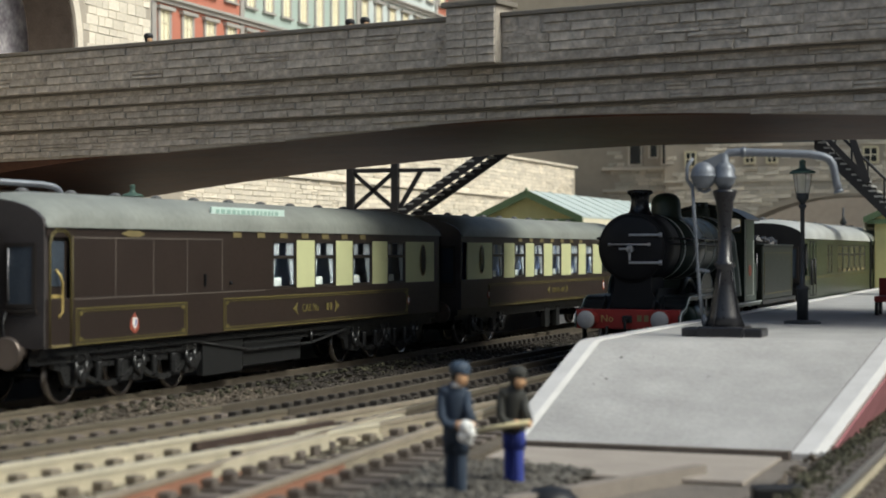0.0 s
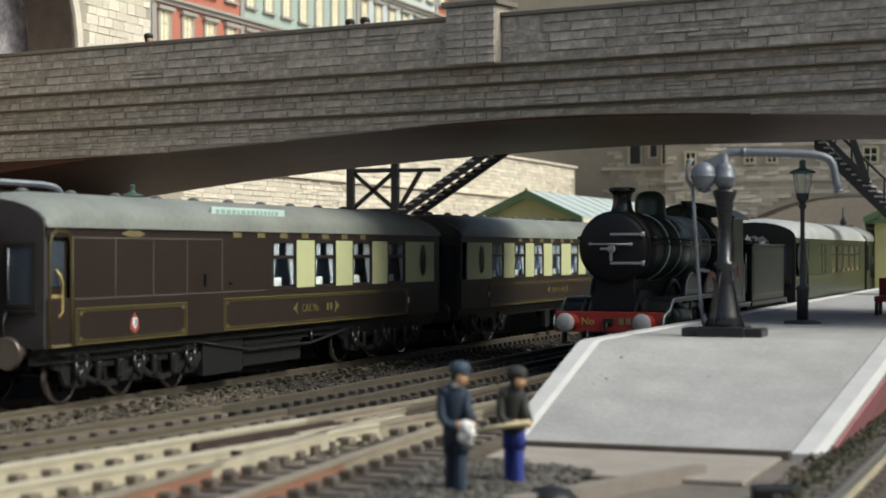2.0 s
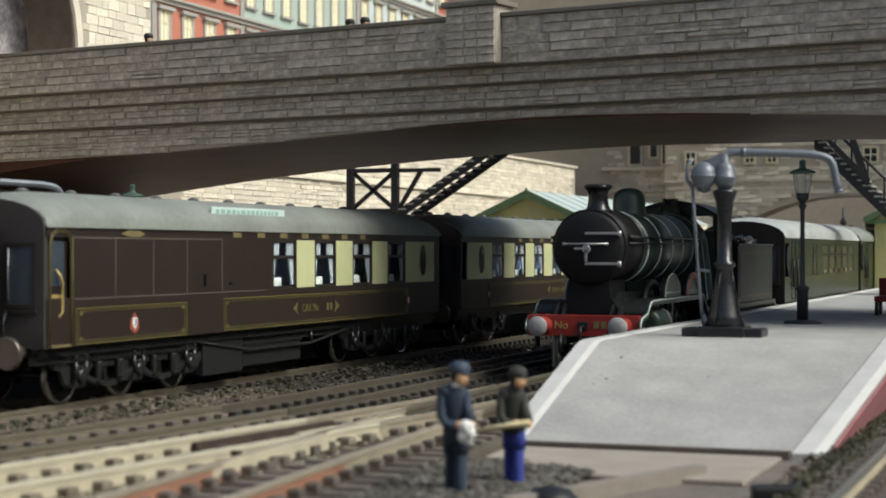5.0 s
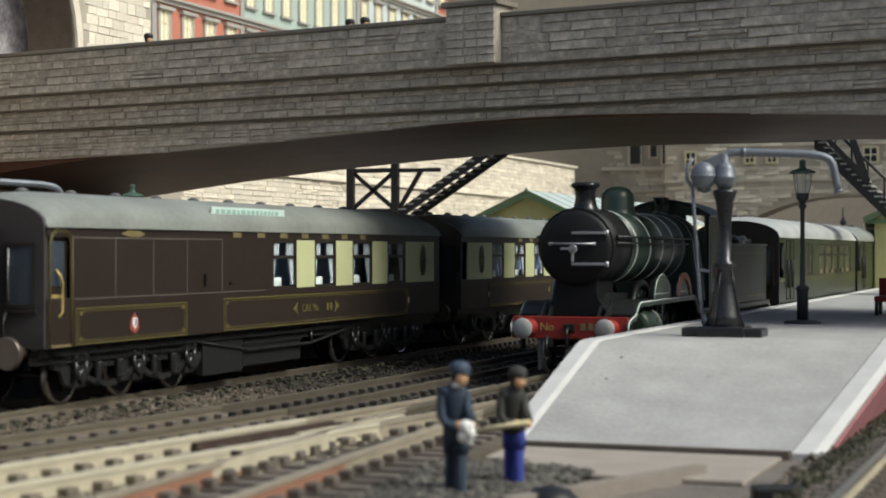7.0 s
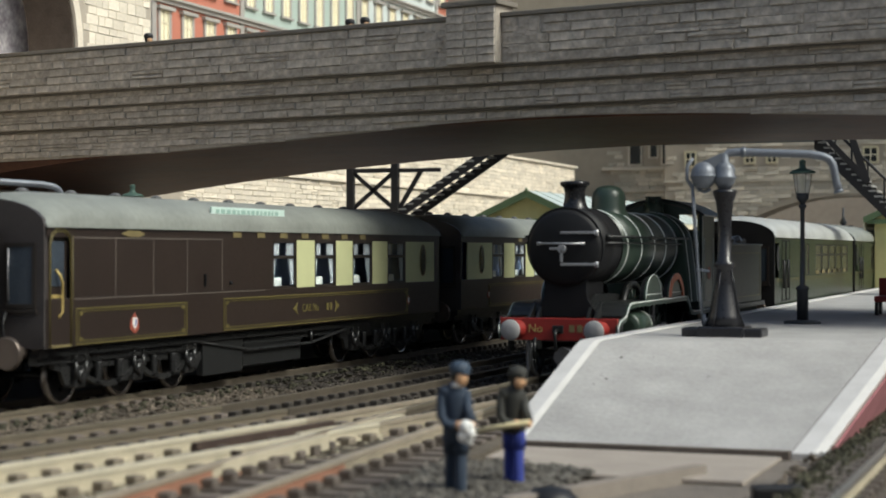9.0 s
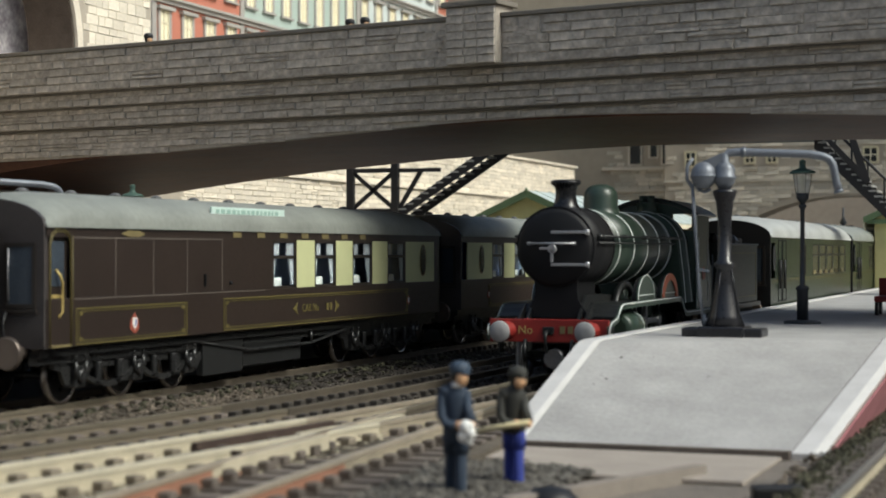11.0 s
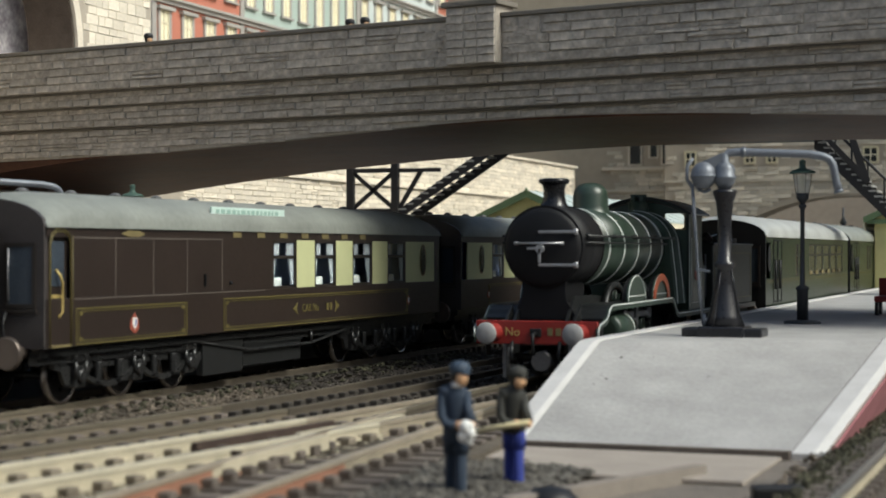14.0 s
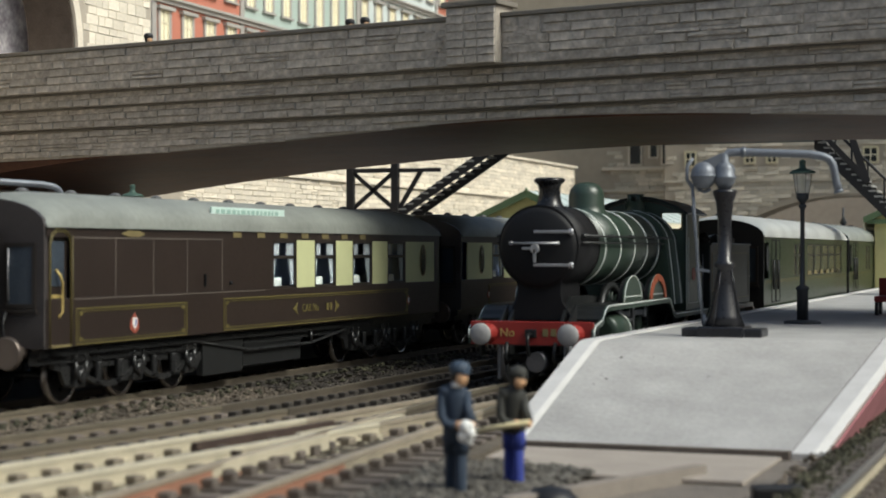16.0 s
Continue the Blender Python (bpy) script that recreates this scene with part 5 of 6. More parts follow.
# ---- water cranes, lamps ----
def water_crane(m, turn, label):
    w = thing("water_crane", label, "water crane", m, "water cranes")
    bm = B()
    box(bm, -0.78, 0.78, -0.35, 0.35, 0, 0.17, 0.03)
    box(bm, -0.45, 0.45, -0.45, 0.45, 0, 0.2, 0.03)
    base = part("base", bm, "crane_black", w, "black cast base")
    bm = B()
    lathe(bm, [(0.4, 0.18), (0.31, 0.4), (0.2, 0.95), (0.14, 1.3), (0.2, 1.36), (0.2, 1.42), (0.14, 1.47), (0.13, 2.2), (0.17, 2.6), (0.23, 2.78), (0.23, 2.83), (0.13, 2.85)], n=28)
    part("column", bm, "crane_black", w, "black tapering cast column")
    for k in range(4):
        q = math.pi / 2 * k - 0.35
        bm = B()
        pipe(bm, [(0.46 * math.cos(q), 0.46 * math.sin(q), 0.16), (0.34 * math.cos(q), 0.34 * math.sin(q), 0.4), (0.21 * math.cos(q), 0.21 * math.sin(q), 0.95), (0.15 * math.cos(q), 0.15 * math.sin(q), 1.3)], 0.02, 6)
        part("rib", bm, "crane_black", w)
    bm = B()
    lathe(bm, [(0.11, 2.84), (0.15, 2.92), (0.2, 2.98), (0.2, 3.03), (0.225, 3.05), (0.225, 3.1), (0.2, 3.12), (0.2, 3.25), (0.15, 3.34), (0.09, 3.37), (0.085, 3.55)], n=28)
    part("swivel", bm, "crane_grey", w, "grey ringed swivel head")
    c, s = math.cos(radians(turn)), math.sin(radians(turn))
    def a(d, z):
        return (d * c, d * s, z)
    bm = B()
    path = [a(-0.02, 3.3), a(0.0, 3.48), a(0.08, 3.56)] + [a(0.3, 3.57), a(1.6, 3.52), a(1.8, 3.49)]
    path += [a(1.82 + 0.26 * math.sin(x), 3.2 + 0.28 * math.cos(x)) for x in (0.3, 0.7, 1.1, 1.5)] + [a(2.13, 2.95), a(2.17, 2.8)]
    pipe(bm, path, 0.078, 12)
    rod(bm, a(0.32, 3.57), a(0.4, 3.567), 0.1, n=14)
    rod(bm, a(2.16, 2.83), a(2.175, 2.77), 0.09, n=14)
    part("arm", bm, "crane_grey", w, "grey swinging delivery pipe")
    bm = B()
    bmesh.ops.create_uvsphere(bm, u_segments=24, v_segments=14, radius=0.25, matrix=Matrix.Translation(a(-0.4, 3.12)) @ Matrix.Diagonal((1, 1, 1.08, 1)))
    for f in bm.faces:
        f.smooth = True
    lathe(bm, [(0.235, 3.06), (0.262, 3.08), (0.262, 3.13), (0.235, 3.15)], a(-0.4, 0), n=24, cap=False)
    pipe(bm, [a(-0.58, 2.98), a(-0.5, 2.84), a(-0.38, 2.8), a(-0.26, 2.86)], 0.035, 8)
    part("counterweight", bm, "crane_grey", w, "grey ball counterweight")
    bm = B()
    for o in (-0.05, 0.05):
        w_ = Vector((-s, c, 0)) * o
        q = [Vector(a(0.02, 3.58)), Vector(a(-0.5, 3.36)), Vector(a(-0.4, 3.26)), Vector(a(0.02, 3.3))]
        lo = [bm.verts.new(p + w_) for p in q]
        hi = [bm.verts.new(p + w_ * 1.5) for p in q]
        bm.faces.new(lo)
        bm.faces.new(hi[::-1])
        for i in range(4):
            bm.faces.new([lo[i], hi[i], hi[(i + 1) % 4], lo[(i + 1) % 4]])
    pipe(bm, [a(-0.6, 3.45), a(-0.72, 3.3), a(-0.72, 3.05), a(-0.6, 2.85)], 0.035, 8)
    part("stay", bm, "crane_grey", w)
    bm = B()
    pipe(bm, [a(-0.62, 2.95), a(-0.56, 2.0), a(-0.48, 0.9), a(-0.4, 0.2)], 0.034, 8)
    pipe(bm, [a(-0.56, 1.3), a(-0.3, 1.26), a(-0.28, 1.25)], 0.03, 6)
    rod(bm, a(-0.42, 0.3), a(-0.36, 0.3), 0.13, n=14)
    part("control_rod", bm, "crane_grey", w, "thin grey control rod")
    return w


water_crane(place(-6.62, 33.45, PZ), 14, "cast-iron water crane with a grey ball weight, on the ramp end")
water_crane(place(-23.9, 33.7, PZ - 0.3), 60, "cast-iron water crane on the far platform")


def platform_lamp(m, label):
    l = thing("platform_lamp", label, "lamp", m, "platform lamps")
    bm = B()
    lathe(bm, [(0.42, 0), (0.42, 0.05), (0.35, 0.07), (0.14, 0.09)], n=24)
    part("base", bm, "lamp_black", l)
    bm = B()
    lathe(bm, [(0.13, 0.08), (0.13, 0.75), (0.16, 0.78), (0.15, 0.83), (0.06, 0.88), (0.052, 1.5), (0.05, 2.6), (0.09, 2.65), (0.09, 2.7), (0.05, 2.73)], n=20)
    part("post", bm, "lamp_black", l)
    bm = B()
    lathe(bm, [(0.05, 2.7), (0.08, 2.78), (0.14, 2.85), (0.15, 2.98), (0.1, 3.0)], n=8)
    part("bracket", bm, "lamp_black", l)
    bm = B()
    lathe(bm, [(0.15, 2.96), (0.215, 3.42), (0.21, 3.43)], n=12)
    pane = part("lantern", bm, "lamp_glass", l, "six-sided glass lantern")
    pane.visible_shadow = False
    bm = B()
    for k in range(6):
        q = math.pi / 3 * k
        rod(bm, (0.152 * math.cos(q), 0.152 * math.sin(q), 2.96), (0.217 * math.cos(q), 0.217 * math.sin(q), 3.43), 0.007, n=5)
    part("lantern_bar", bm, "lamp_black", pane)
    bm = B()
    lathe(bm, [(0.03, 2.97), (0.03, 3.12), (0.06, 3.16), (0.06, 3.34), (0.03, 3.38)], n=12)
    part("mantle", bm, "mantle_white", pane, "white gas mantle")
    bm = B()
    lathe(bm, [(0.29, 3.42), (0.29, 3.45), (0.21, 3.5), (0.1, 3.53), (0.07, 3.58), (0.07, 3.68), (0.085, 3.7), (0.03, 3.74)], n=20)
    part("cap", bm, "lamp_green", l, "green sheet-metal lamp cap")
    return l


platform_lamp(place(-6.13, 40.0, PZ), "black gas lamp post with a green cap on the platform")
platform_lamp(place(-23.0, 39.0, PZ - 0.38), "black gas lamp post with a green cap beside the dining coach")


# ---- footbridge behind the road bridge ----
fb = thing("footbridge", "black lattice iron footbridge with stairs to both platforms", "footbridge", place(0, 63.2, 0))


def cross_brace(bm, x0, x1, y, z0, z1, w=0.16):
    for p, q in (((x0, z0), (x1, z1)), ((x0, z1), (x1, z0))):
        d = Vector((q[0] - p[0], q[1] - p[1])).normalized() * w / 2
        n = (-d.y, d.x)
        sheet(bm, [(p[0] + n[0], p[1] + n[1]), (q[0] + n[0], q[1] + n[1]), (q[0] - n[0], q[1] - n[1]), (p[0] - n[0], p[1] - n[1])], 0.08, "Y", y)


for y in (0.0,):
    for x in (-27.4, -25.5):
        bm = B()
        box(bm, x - 0.14, x + 0.14, y - 0.12, y + 0.12, PZ, 6.9)
        part("post", bm, "iron_black", fb)
    bm = B()
    cross_brace(bm, -27.3, -25.6, y, 4.35, 5.75)
    cross_brace(bm, -27.3, -25.6, y, 2.6, 4.2)
    box(bm, -27.4, -25.5, y - 0.06, y + 0.06, 5.75, 5.92)
    box(bm, -27.4, -25.5, y - 0.06, y + 0.06, 4.2, 4.33)
    part("lattice", bm, "iron_black", fb)
    bm = B()
    sheet(bm, [(-25.4, 4.4), (-24.5, 5.85), (-24.3, 5.85), (-25.4, 4.1)], 0.1, "Y", y)
    box(bm, -25.4, -23.6, y - 0.06, y + 0.06, 5.75, 5.9)
    part("bracket", bm, "iron_black", fb)


def flight(x0, z0, x1, z1, y0, y1, deep):
    for y in (y0, y1):
        bm = B()
        sheet(bm, [(x0, z0 - deep), (x1, z1 - deep), (x1, z1 + 0.08), (x0, z0 + 0.08)], 0.1, "Y", y)
        part("stringer", bm, "iron_black", fb)
    n = int(abs(z1 - z0) / 0.2)
    for i in range(n):
        f = (i + 0.5) / n
        x, z = x0 + (x1 - x0) * f, z0 + (z1 - z0) * f
        bm = B()
        box(bm, x - 0.16, x + 0.16, y0 - 0.03, y1, z - 0.035, z + 0.035)
        part("tread", bm, "tread_grey", fb)


flight(-26.0, 3.8, -21.3, 6.85, 0.0, 1.8, 0.3)
flight(-4.0, 1.3, -9.8, 7.1, 3.6, 5.4, 0.55)
bm = B()
pipe(bm, [(-4.0, 3.6, 2.2), (-9.8, 3.6, 8.0)], 0.06, 6)
for i in range(10):
    x, z = -4.2 - i * 0.6, 1.5 + i * 0.6
    rod(bm, (x, 3.6, z), (x, 3.6, z + 0.95), 0.04, n=6)
part("balustrade", bm, "iron_black", fb)
bm = B()
sheet(bm, [(-9.4, 6.9), (-7.9, 5.2), (-7.7, 5.3), (-8.6, 8.0), (-8.8, 8.0), (-8.2, 5.9), (-9.2, 6.95)], 0.1, "Y", 3.5)
part("strut", bm, "iron_black", fb)
bm = B()
box(bm, -22, -9.5, 0.2, 5.0, 6.9, 7.1)
part("deck", bm, "iron_black", fb)


# ---- station buildings with green gables ----
def station_building(m, label, z_base):
    s = thing("station_building", label, "station building", m, "platform buildings")
    w, eave, apex, L = 2.1, 4.3 - z_base, 5.25 - z_base, 26.0
    bm = B()
    sheet(bm, [(-w, 0), (-w, eave), (0, apex - 0.12), (w, eave), (w, 0)], L, "Y", 0.0)
    part("wall", bm, "station_cream", s)
    for sx in (-1, 1):
        bm = B()
        sheet(bm, [(0, apex), (sx * (w + 0.45), eave - 0.18), (sx * (w + 0.45), eave - 0.1), (0, apex + 0.1)], L + 0.6, "Y", -0.3)
        rf = part("roof", bm, "station_roof", s, "pale green-grey glazed roof slope")
        bm = B()
        sheet(bm, [(0, apex - 0.22), (sx * (w + 0.45), eave - 0.4), (sx * (w + 0.45), eave - 0.12), (0, apex + 0.12)], 0.12, "Y", -0.44)
        part("bargeboard", bm, "station_green", rf, "dark green bargeboard")
        for k in range(12):
            y = 1 + k * 2.1
            bm = B()
            sheet(bm, [(0, apex + 0.1), (sx * (w + 0.45), eave - 0.1), (sx * (w + 0.45), eave - 0.06), (0, apex + 0.14)], 0.08, "Y", y)
            part("glazing_bar", bm, "station_roof", rf)
        bm = B()
        x = sx * (w + 0.4)
        box(bm, min(x, x + sx * 0.08), max(x, x + sx * 0.08), -0.3, L, eave - 0.55, eave - 0.2)
        for k in range(60):
            y = -0.2 + k * 0.42
            box(bm, min(x, x + sx * 0.06), max(x, x + sx * 0.06), y, y + 0.24, eave - 0.72, eave - 0.55)
        part("valance", bm, "trim_cream", s, "cream toothed canopy valance")
    bm = B()
    rod(bm, (0, -0.4, apex), (0, -0.4, apex + 0.22), 0.09, 0.03, n=8)
    part("finial", bm, "station_green", s)
    bm = B()
    box(bm, -w - 0.3, w + 0.3, -0.36, -0.24, eave - 0.42, eave - 0.22)
    part("tie_beam", bm, "station_green", s)
    return s


station_building(place(-23.3, 73.6, PZ), "cream gabled station building with green bargeboards", PZ)
station_building(place(-6.9, 79.6, PZ), "cream gabled station building on the near platform", PZ)
bm = B()
lathe(bm, [(0.09, 0), (0.09, 3.6), (0.16, 3.65), (0.05, 3.9), (0.05, 4.3)], n=12)
post = thing("signal_post", "slim dark signal post with a finial", "signal", place(-12.0, 92.0, GROUND))
bm.transform(Matrix.Scale(1.25, 4))
part("post", bm, "lamp_black", post)
bm = B()
box(bm, -0.1, 0.5, -0.1, 0.0, 4.3, 4.45)
part("arm", bm, "lamp_black", post)


# ---- model figures ----
def figure(name, label, m, pieces, group="painted figures"):
    """One plain painted shape: pieces are (function, material)."""
    me = bpy.data.meshes.new(name)
    whole = B()
    for i, (draw, material) in enumerate(pieces):
        n0 = len(whole.faces)
        draw(whole)
        whole.faces.ensure_lookup_table()
        for f in whole.faces[n0:]:
            f.material_index = i
            f.smooth = True
        me.materials.append(M[material])
    bmesh.ops.recalc_face_normals(whole, faces=whole.faces[:])
    whole.transform(Matrix.Scale(S, 4))
    whole.to_mesh(me)
    whole.free()
    ob = new(name, me)
    ob.matrix_basis = m
    return tagged(ob, label, "model figure", group)


def ball(bm, p, r, sz=1.0):
    bmesh.ops.create_uvsphere(bm, u_segments=14, v_segments=10, radius=r, matrix=Matrix.Translation(p) @ Matrix.Diagonal((1, 1, sz, 1)))


def worker_shapes(h, arm_x, hem=0.74):
    s = h / 1.75
    def legs(bm):
        for x, fy in ((-0.085, 0.04), (0.09, -0.05)):
            pipe(bm, [(x * s * 1.25, fy, 0.03), (x * s * 1.2, fy, 0.12 * s), (x * s * 1.1, fy * 0.7, 0.48 * s), (x * s, fy * 0.3, 0.7 * s), (x * s * 0.85, 0, 0.92 * s)], 0.078 * s, 12)
            pipe(bm, [(x * s, fy * 0.3, 0.62 * s), (x * s * 0.85, 0, 0.92 * s)], 0.1 * s, 12)
            ball(bm, (x * s * 1.25 + 0.05, fy, 0.05), 0.09 * s, 0.6)
    def torso(bm):
        rings = []
        for z, cx, rx, ry in ((hem, 0.0, 0.17, 0.13), (hem + 0.06, 0.0, 0.185, 0.15), (0.98, 0.0, 0.165, 0.13), (1.12, -0.01, 0.175, 0.135), (1.3, -0.02, 0.2, 0.14), (1.4, -0.01, 0.19, 0.13), (1.46, 0.0, 0.12, 0.1), (1.52, 0.01, 0.07, 0.065)):
            rings.append([bm.verts.new(((cx + rx * math.cos(2 * math.pi * i / 18)) * s, ry * math.sin(2 * math.pi * i / 18) * s, z * s)) for i in range(18)])
        for p, q in zip(rings, rings[1:]):
            for i in range(18):
                bm.faces.new([p[i], p[(i + 1) % 18], q[(i + 1) % 18], q[i]])
        bm.faces.new(rings[0])
        bm.faces.new(rings[-1])
        pipe(bm, [(-0.1 * s, -0.08, 1.42 * s), (-0.13 * s, -0.13, 1.32 * s), (-0.11 * s, -0.16, 1.1 * s), (-0.02 * s, -0.18, 1.0 * s), (arm_x - 0.08, -0.19, 0.98 * s)], 0.062 * s, 10)
        ball(bm, (-0.1 * s, -0.09, 1.39 * s), 0.085 * s)
        pipe(bm, [(0.14 * s, 0.02, 1.4 * s), (0.2 * s, -0.02, 1.2 * s), (arm_x + 0.1, -0.1, 1.02 * s)], 0.062 * s, 10)
    def skin(bm):
        ball(bm, (0.12, -0.045, 1.56 * s), 0.078 * s, 1.25)
        ball(bm, (0.2, -0.05, 1.555 * s), 0.022 * s)
        ball(bm, (arm_x - 0.05, -0.17, 0.99 * s), 0.06 * s)
        ball(bm, (arm_x + 0.12, -0.16, 1.0 * s), 0.06 * s)
    def hair(bm):
        ball(bm, (0.05, 0.01, 1.59 * s), 0.112 * s, 1.05)
    def cap(bm):
        lathe(bm, [(0.12 * s, 1.62 * s), (0.135 * s, 1.65 * s), (0.14 * s, 1.7 * s), (0.115 * s, 1.755 * s), (0.05 * s, 1.78 * s)], (0.06, 0.0, 0), n=16)
        ball(bm, (0.16 * s, -0.03, 1.635 * s), 0.075 * s, 0.25)
    return legs, torso, skin, cap, hair


lg, to, sk, cp, hr = worker_shapes(1.73, 0.22)


def collar(bm):
    lathe(bm, [(0.075, 1.44), (0.08, 1.47), (0.07, 1.5)], (0.06, -0.045, 0), n=14)


def cloth(bm):
    for x, y, z, r in ((0.3, -0.22, 0.97, 0.085), (0.35, -0.2, 0.9, 0.075), (0.27, -0.23, 0.86, 0.07), (0.33, -0.19, 0.81, 0.055), (0.36, -0.2, 0.98, 0.05)):
        ball(bm, (x, y, z), r, 1.15)


figure("figurine", "painted railwayman figure in blue-grey uniform with a white cloth", place(-7.38, 20.3, GROUND, -15), [(lg, "navy"), (to, "navy"), (sk, "skin"), (cp, "navy_dark"), (hr, "hair"), (cloth, "white_paint"), (collar, "white_paint")])
lg, to, sk, cp, hr = worker_shapes(1.61, 0.2, 0.84)


def pole(bm):
    pipe(bm, [(-0.58, -0.28, 0.76), (0.36, -0.22, 0.95)], 0.034, 8)


figure("figurine", "painted workman figure in dark jacket and bright blue trousers", place(-6.98, 21.4, GROUND, -15), [(lg, "blue_trousers"), (to, "jacket"), (sk, "skin"), (cp, "jacket"), (hr, "hair"), (pole, "pale_wood")])
# small figures on the road bridge
for px, py, coat, trousers in ((-10.5, 1.0, "trim_cream", "black"), (-3.9, 1.5, "black", "navy"), (-3.35, 1.4, "white_paint", "navy")):
    c, s = math.cos(radians(BRIDGE_TURN)), math.sin(radians(BRIDGE_TURN))
    lg, to, sk, cp, hr = worker_shapes(1.68, 0.1)
    figure("figurine", "small painted pedestrian figure on the road bridge", place(bx + px * c - py * s, by + px * s + py * c, 7.15), [(lg, trousers), (to, coat), (sk, "skin"), (cp, "black"), (hr, "hair")], "pedestrian figures")

# ---- boarded crossing, loose rail and clutter by the ramp ----
crossing = thing("barrow_crossing", "beige dusty boarded crossing at the foot of the ramp", "crossing", place(0, 0, GROUND))
for i in range(2):
    bm = B()
    y = 26.05 - i * 1.55
    box(bm, -8.6 + i * 0.9, -4.3, y - 1.53, y, 0.0, 0.06 + 0.015 * i, 0.02)
    part("plank", bm, "crossing_board", crossing)
bm = B()
swept(bm, [Vector((-6.5, 19.6, 0)), Vector((-5.0, 23.6, 0))], -0.1, 0.1, 0.0, 0.2)
scrap = thing("timber_baulk", "weathered grey timber baulk lying by the ramp", "timber", place(0, 0, GROUND))
part("baulk", bm, "baulk_grey", scrap)
# plain dome added for a dark rounded object of unknown kind
bm = B()
lathe(bm, [(0.36, 0), (0.34, 0.12), (0.24, 0.22), (0.08, 0.26)], n=20)
drum = thing("dark_round_cover", "low black rounded cover beside the track", "cover", place(-6.15, 20.3, GROUND))
part("cover", bm, "black", drum)
# black box put in where a dark recess lies
bm = B()
box(bm, -0.32, 0.32, -0.16, 0.16, 0, 0.24, 0.04)
recess_filler = thing("recess_box", "dark low box beside the side line", "box", place(-3.6, 21.5, GROUND, 20))
part("body", bm, "black", recess_filler)

# ---- red luggage trolley far along the platform ----
tro = thing("luggage_trolley", "red luggage trolley on the platform", "trolley", place(-4.75, 46.0, PZ))
bm = B()
box(bm, -0.4, 0.5, -0.6, 0.6, 0.35, 0.5, 0.02)
box(bm, -0.4, 0.5, 0.5, 0.6, 0.5, 0.95, 0.02)
part("body", bm, "red", tro)
for x in (-0.35, 0.45):
    for y in (-0.4, 0.4):
        bm = B()
        rod(bm, (x - 0.04, y, 0.18), (x + 0.04, y, 0.18), 0.18, n=14)
        part("wheel", bm, "black", tro)


# ---- ballast chips and weeds ----
def chips(name, label, spots, material, size, seed, flat=0.7):
    rng = random.Random(seed)
    verts, faces = [], []
    base = [(1, 0, 0), (-1, 0, 0), (0, 1, 0), (0, -1, 0), (0, 0, 1), (0, 0, -0.6)]
    tri = [(0, 2, 4), (2, 1, 4), (1, 3, 4), (3, 0, 4), (2, 0, 5), (1, 2, 5), (3, 1, 5), (0, 3, 5)]
    for x, y, z, k in spots(rng):
        r = size * k
        q = Euler((rng.uniform(-0.5, 0.5), rng.uniform(-0.5, 0.5), rng.uniform(0, 6.28))).to_matrix()
        n = len(verts)
        for p in base:
            v = q @ Vector((p[0] * rng.uniform(0.6, 1.2), p[1] * rng.uniform(0.6, 1.2), p[2] * flat * rng.uniform(0.6, 1.2))) * r
            verts.append(((v.x + x) * S, (v.y + y) * S, (v.z + z) * S))
        faces += [tuple(n + i for i in t) for t in tri]
    me = bpy.data.meshes.new(name)
    me.from_pydata(verts, [], faces)
    me.materials.append(M[material])
    return tagged(new(name, me), label, "ballast", "", "stuff")


def strip(x0, x1, y0, y1, n, z=GROUND, pile=0.0):
    def gen(rng):
        for _ in range(n):
            f = rng.random()
            x = x0 + (x1 - x0) * f
            yield x, rng.uniform(y0, y1), z + pile * math.sin(math.pi * f) + rng.uniform(0, 0.05), rng.uniform(0.5, 1.5)
    return gen


chips("ballast_stones", "brown ballast stones heaped between the tracks", strip(-17.2, -15.4, 17, 33, 3200, -0.36, 0.1), "stone_chip", 0.075, 1)
# these darker stones carry the bridge's shade in their colour
chips("ballast_stones", "ballast stones coloured dark for the shade under the bridge", strip(-17.2, -9.3, 30, 62, 7000, -0.36, 0.04), "stone_dark", 0.07, 7)
chips("ballast_stones", "brown ballast stones around the turnout", strip(-16.5, -9.2, 13, 29, 6000, -0.36, 0.03), "stone_chip", 0.06, 2)
chips("ballast_stones", "grey-brown ballast stones beside the ramp", strip(-9.3, -6.4, 13.5, 23.2, 6500, -0.4, 0.06), "stone_grey", 0.085, 3)
chips("ballast_stones", "sandy grit in the dusty turnout", strip(-13.4, -10.2, 13, 26, 3000, -0.3, 0.02), "stone_sand", 0.05, 9)
chips("ballast_stones", "dark ballast stones along the side line", strip(-3.9, 0.2, 14, 50, 5000, -0.4, 0.06), "stone_chip", 0.08, 4)
chips("weeds", "low dark green weeds between the tracks", strip(-17.0, -15.8, 19, 45, 260, -0.28, 0.1), "weed", 0.07, 5)
chips("weeds", "dark scrubby weeds at the foot of the platform side", strip(-3.6, -2.8, 19, 40, 1500, -0.4, 0.1), "weed", 0.07, 6, 1.1)



def on_ramp(rng):
    for _ in range(9):
        f, g = rng.random(), rng.uniform(0.05, 0.9)
        y = BOT_L + g * (TOP_L + (TOP_R - TOP_L) * f - 0.35 - BOT_L)
        yield XL + 0.6 + f * 4.0, y, GROUND + 0.09 + (PZ - 0.09 - GROUND - 0.09) * g, rng.uniform(0.3, 1.3)


chips("grit", "dark specks of grit on the ramp", on_ramp, "stone_dark", 0.03, 8, 0.5)

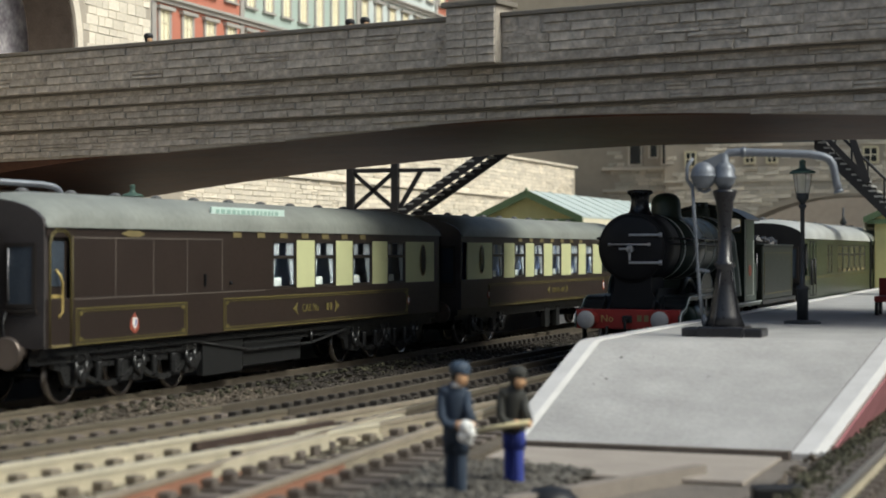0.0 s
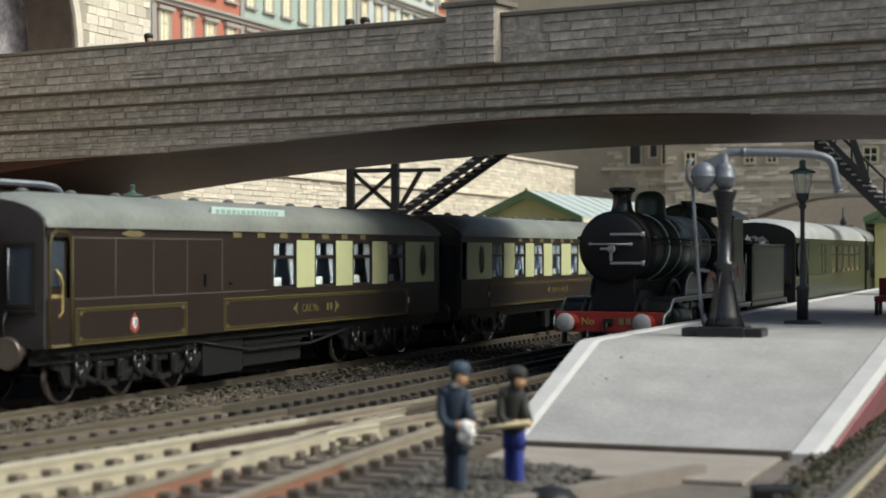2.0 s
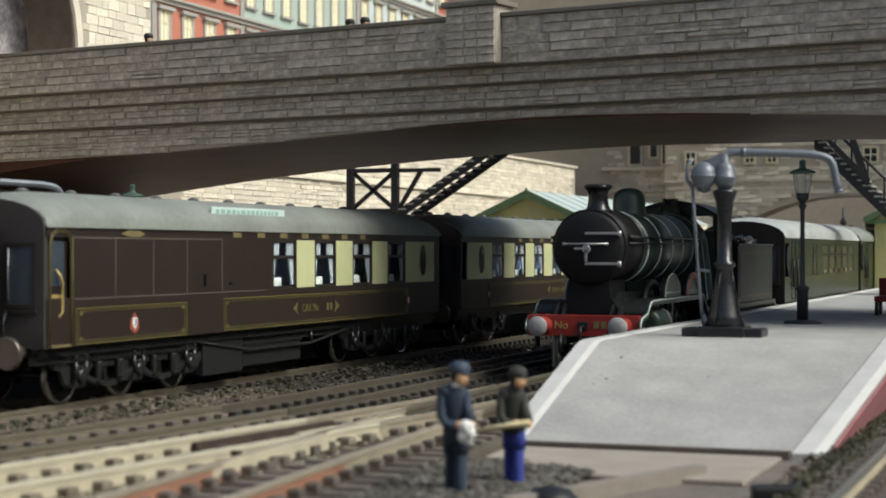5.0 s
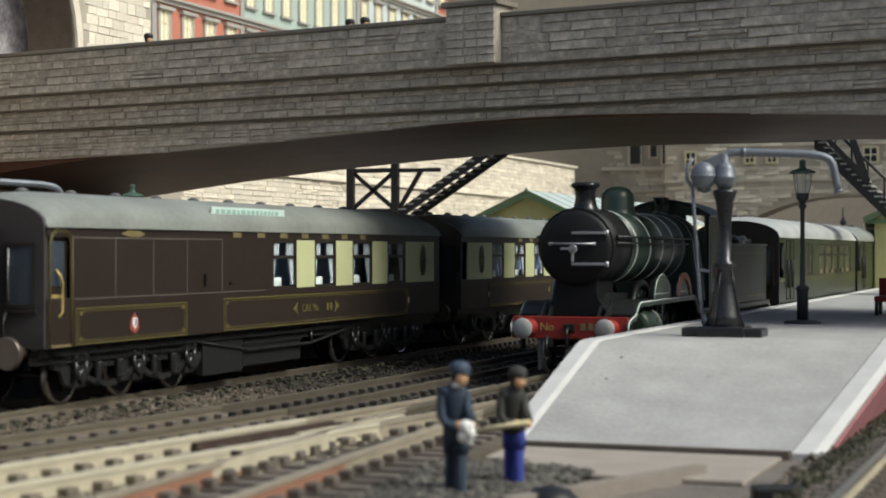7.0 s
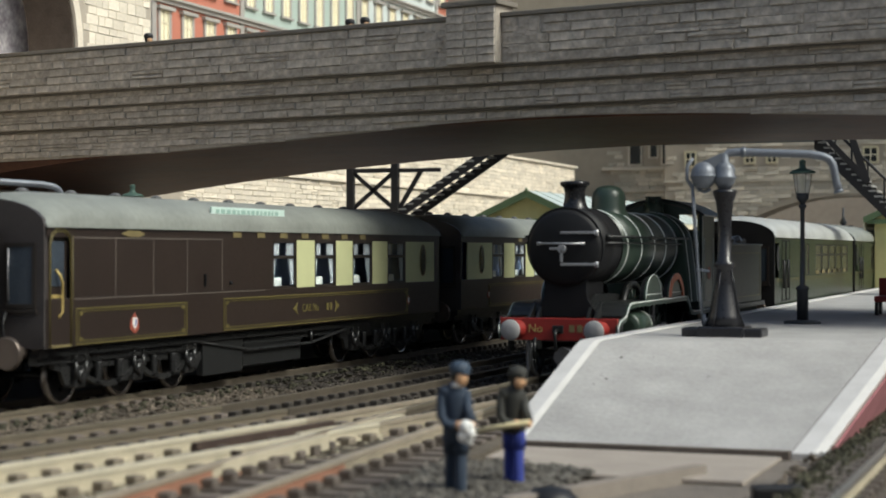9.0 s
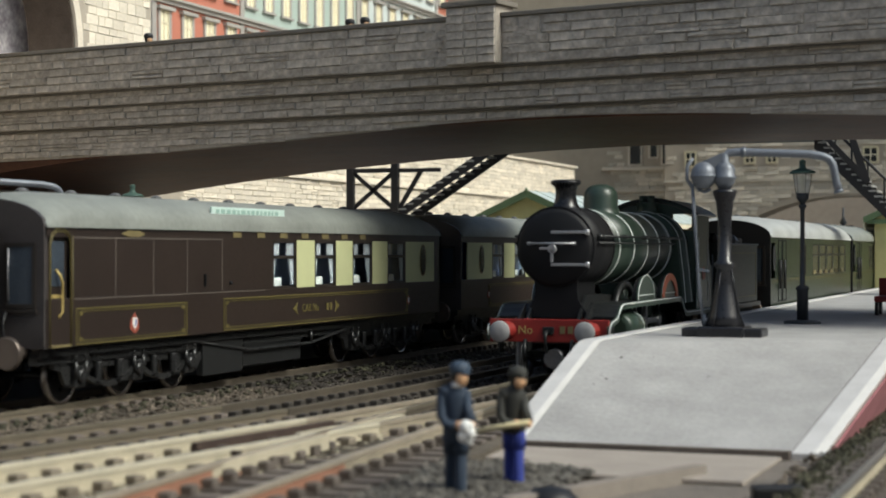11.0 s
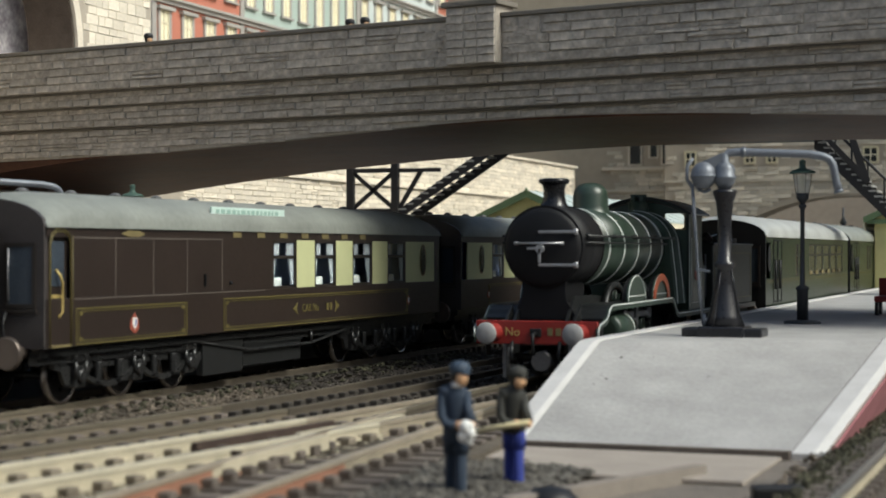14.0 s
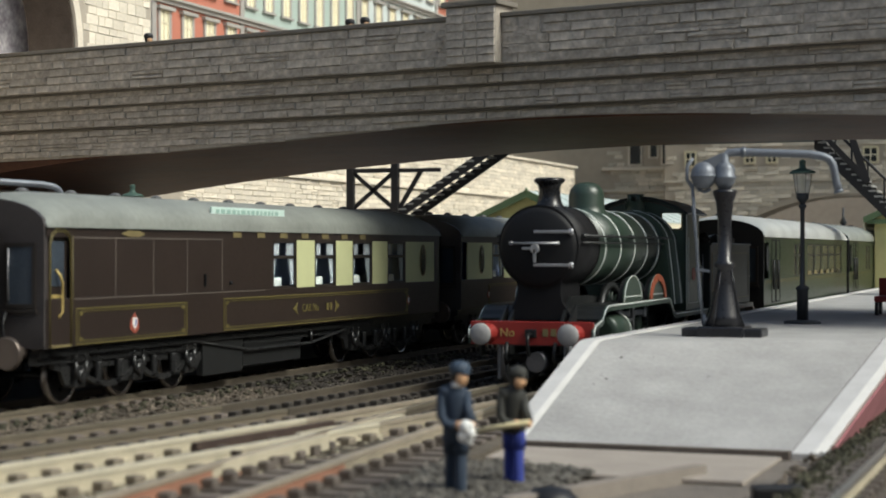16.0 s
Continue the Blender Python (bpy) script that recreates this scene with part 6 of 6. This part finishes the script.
# ---- stones of the bridge and the walls ----
FIELDS = ([(BU0 + 7, BU1, 7.21 + i * 0.226, 0.226, 0.0) for i in range(5)],
          [(BU0 + 7, BU1, 6.79 + i * 0.205, 0.205, 0.2) for i in range(2)],
          [(BU0 + 7, BU1, 6.21 + i * 0.19, 0.19, 0.38) for i in range(3)],
          [(BU0 + 7, BU1, 5.94 - i * 0.18, 0.18, 0.54) for i in range(6)])


def clear_of_arch(x, w, z, h):
    return z > 6.18 or z > max(arch_z(x), arch_z(x + w)) - 0.06


def bridge_keep(x, w, z, h):
    if z > 7.15 and x + w > 0.25 and x < 1.7:
        return False
    return clear_of_arch(x, w, z, h)


for k, rows in enumerate(FIELDS):
    stone_field(faces_of_bridge[k], rows, LENGTHS, 0.042, "bridge_stone", 11 + 10 * k, (300, -19.0, 14.0), bridge_keep, 0.01)


def blocks(parent, x0, widths, z0, h, n, y, seed):
    """Rows of larger dressed blocks, the widths in turn from either side."""
    rng = random.Random(seed)
    for r in range(n):
        x = x0
        for w in (widths if r % 2 else widths[::-1]):
            ob = new("stone", stone_mesh("stone", w - 0.015, h - 0.015, 0.035, 0.014, "bridge_stone", rng))
            ob.parent = parent
            ob.location = (x * S, y * S, (z0 + r * h) * S)
            x += w


blocks(pier, 0.27, (0.5, 0.36, 0.54), 7.23, 0.198, 7, -0.3, 31)
blocks(faces_of_bridge[0], 1.68, (0.62, 0.45), 7.21, 0.376, 3, 0.0, 32)
blocks(faces_of_bridge[0], -0.55, (0.5, 0.32), 7.21, 0.376, 3, 0.0, 33)
rows = [(60, 114.5, 3.9 + i * 0.22, 0.22, 0.0) for i in range(9)] + [(60, 114.5, 6.06 + i * 0.22, 0.22, 0.0) for i in range(10)]
stone_field(wall, rows, (0.5, 0.7, 0.95, 1.3), 0.05, "wall_stone", 13, (300, 62, 90), lambda x, w, z, h: x + w < 114.5)
rows = []
z = 8.35
for i in range(14):
    h = (0.3, 0.42, 0.26, 0.36)[i % 4]
    rows.append((50, 57.2, z, h, 0.0))
    z += h
stone_field(wall, rows, (0.38, 0.55, 0.75, 0.5), 0.028, "wall_stone", 14, (200, 50, 58), lambda x, w, z, h: x + w < 57.3 and x > AC + AR + 0.38)
rows = [(-27.4, 0.0, 4.0 + i * 0.28, 0.28, 0.0) for i in range(12)] + [(-27.4, 0.0, 7.52 + i * 0.28, 0.28, 0.0) for i in range(12)]
rows += [(-33, -27.5, 4.0 + i * 0.28, 0.28, 4.0) for i in range(24)]
HOLES = ((-26.5, -25.3, 8.1, 9.9), (-22.5, -21.3, 8.4, 9.7), (-20.9, -19.7, 8.4, 9.7), (-18.8, -17.6, 8.4, 9.7), (-14.2, -13.0, 8.4, 9.7), (-8.2, -7.0, 8.4, 9.7), (-31.2, -30.0, 8.7, 10.8), (-29.7, -27.8, 8.7, 10.8))


def castle_keep(x, w, z, h):
    if -33.6 < x < -27.5 < x + w or x < -33:
        return False
    if abs(x + w / 2 - AX) < AH + 0.5 and z < ARC - rad + math.sqrt(max(0, rad ** 2 - (abs(x + w / 2 - AX) - w / 2) ** 2)) + 0.1:
        return False
    return not any(x < b and x + w > a and z < d and z + h > c for a, b, c, d in HOLES)


stone_field(castle, rows, (0.6, 0.8, 1.1, 1.5), 0.07, "castle_stone", 15, (200, -28, -12), castle_keep)

# ---- moving train ----
FRONT = [(0.0, 40.168), (0.5, 39.721), (1.0, 39.279), (1.5, 38.846), (2.0, 38.427), (2.5, 38.022), (3.0, 37.635), (3.5, 37.267), (4.0, 36.917), (4.5, 36.587), (5.0, 36.277), (5.5, 35.985), (6.0, 35.711), (6.5, 35.455), (7.0, 35.214), (7.5, 34.987), (8.0, 34.774), (8.5, 34.571), (9.0, 34.379), (9.5, 34.195), (10.0, 34.019), (10.5, 33.849), (11.0, 33.685), (11.5, 33.526), (12.0, 33.372), (12.5, 33.224), (13.0, 33.082), (13.5, 32.949), (14.0, 32.825), (14.5, 32.714), (15.0, 32.619), (15.5, 32.544), (16.0, 32.494)]


def motions():
    for ob, off, sets in train:
        walk(ob, [(t, place(TRACK_L, y + off, 0)) for t, y in FRONT])
        for w, r in sets:
            p = w.matrix_basis.translation.copy()
            walk(w, [(t, Matrix.Translation(p) @ pose(0, 0, 0, math.degrees((FRONT[0][1] - y) / r))) for t, y in FRONT])
    rows = []
    for t, y in FRONT:
        a = (FRONT[0][1] - y) / 1.0
        rows.append((t, place(0, 0.3 * math.cos(a), 1.0 + 0.3 * math.sin(a))))
    for ob in coupling:
        walk(ob, rows)


motions()
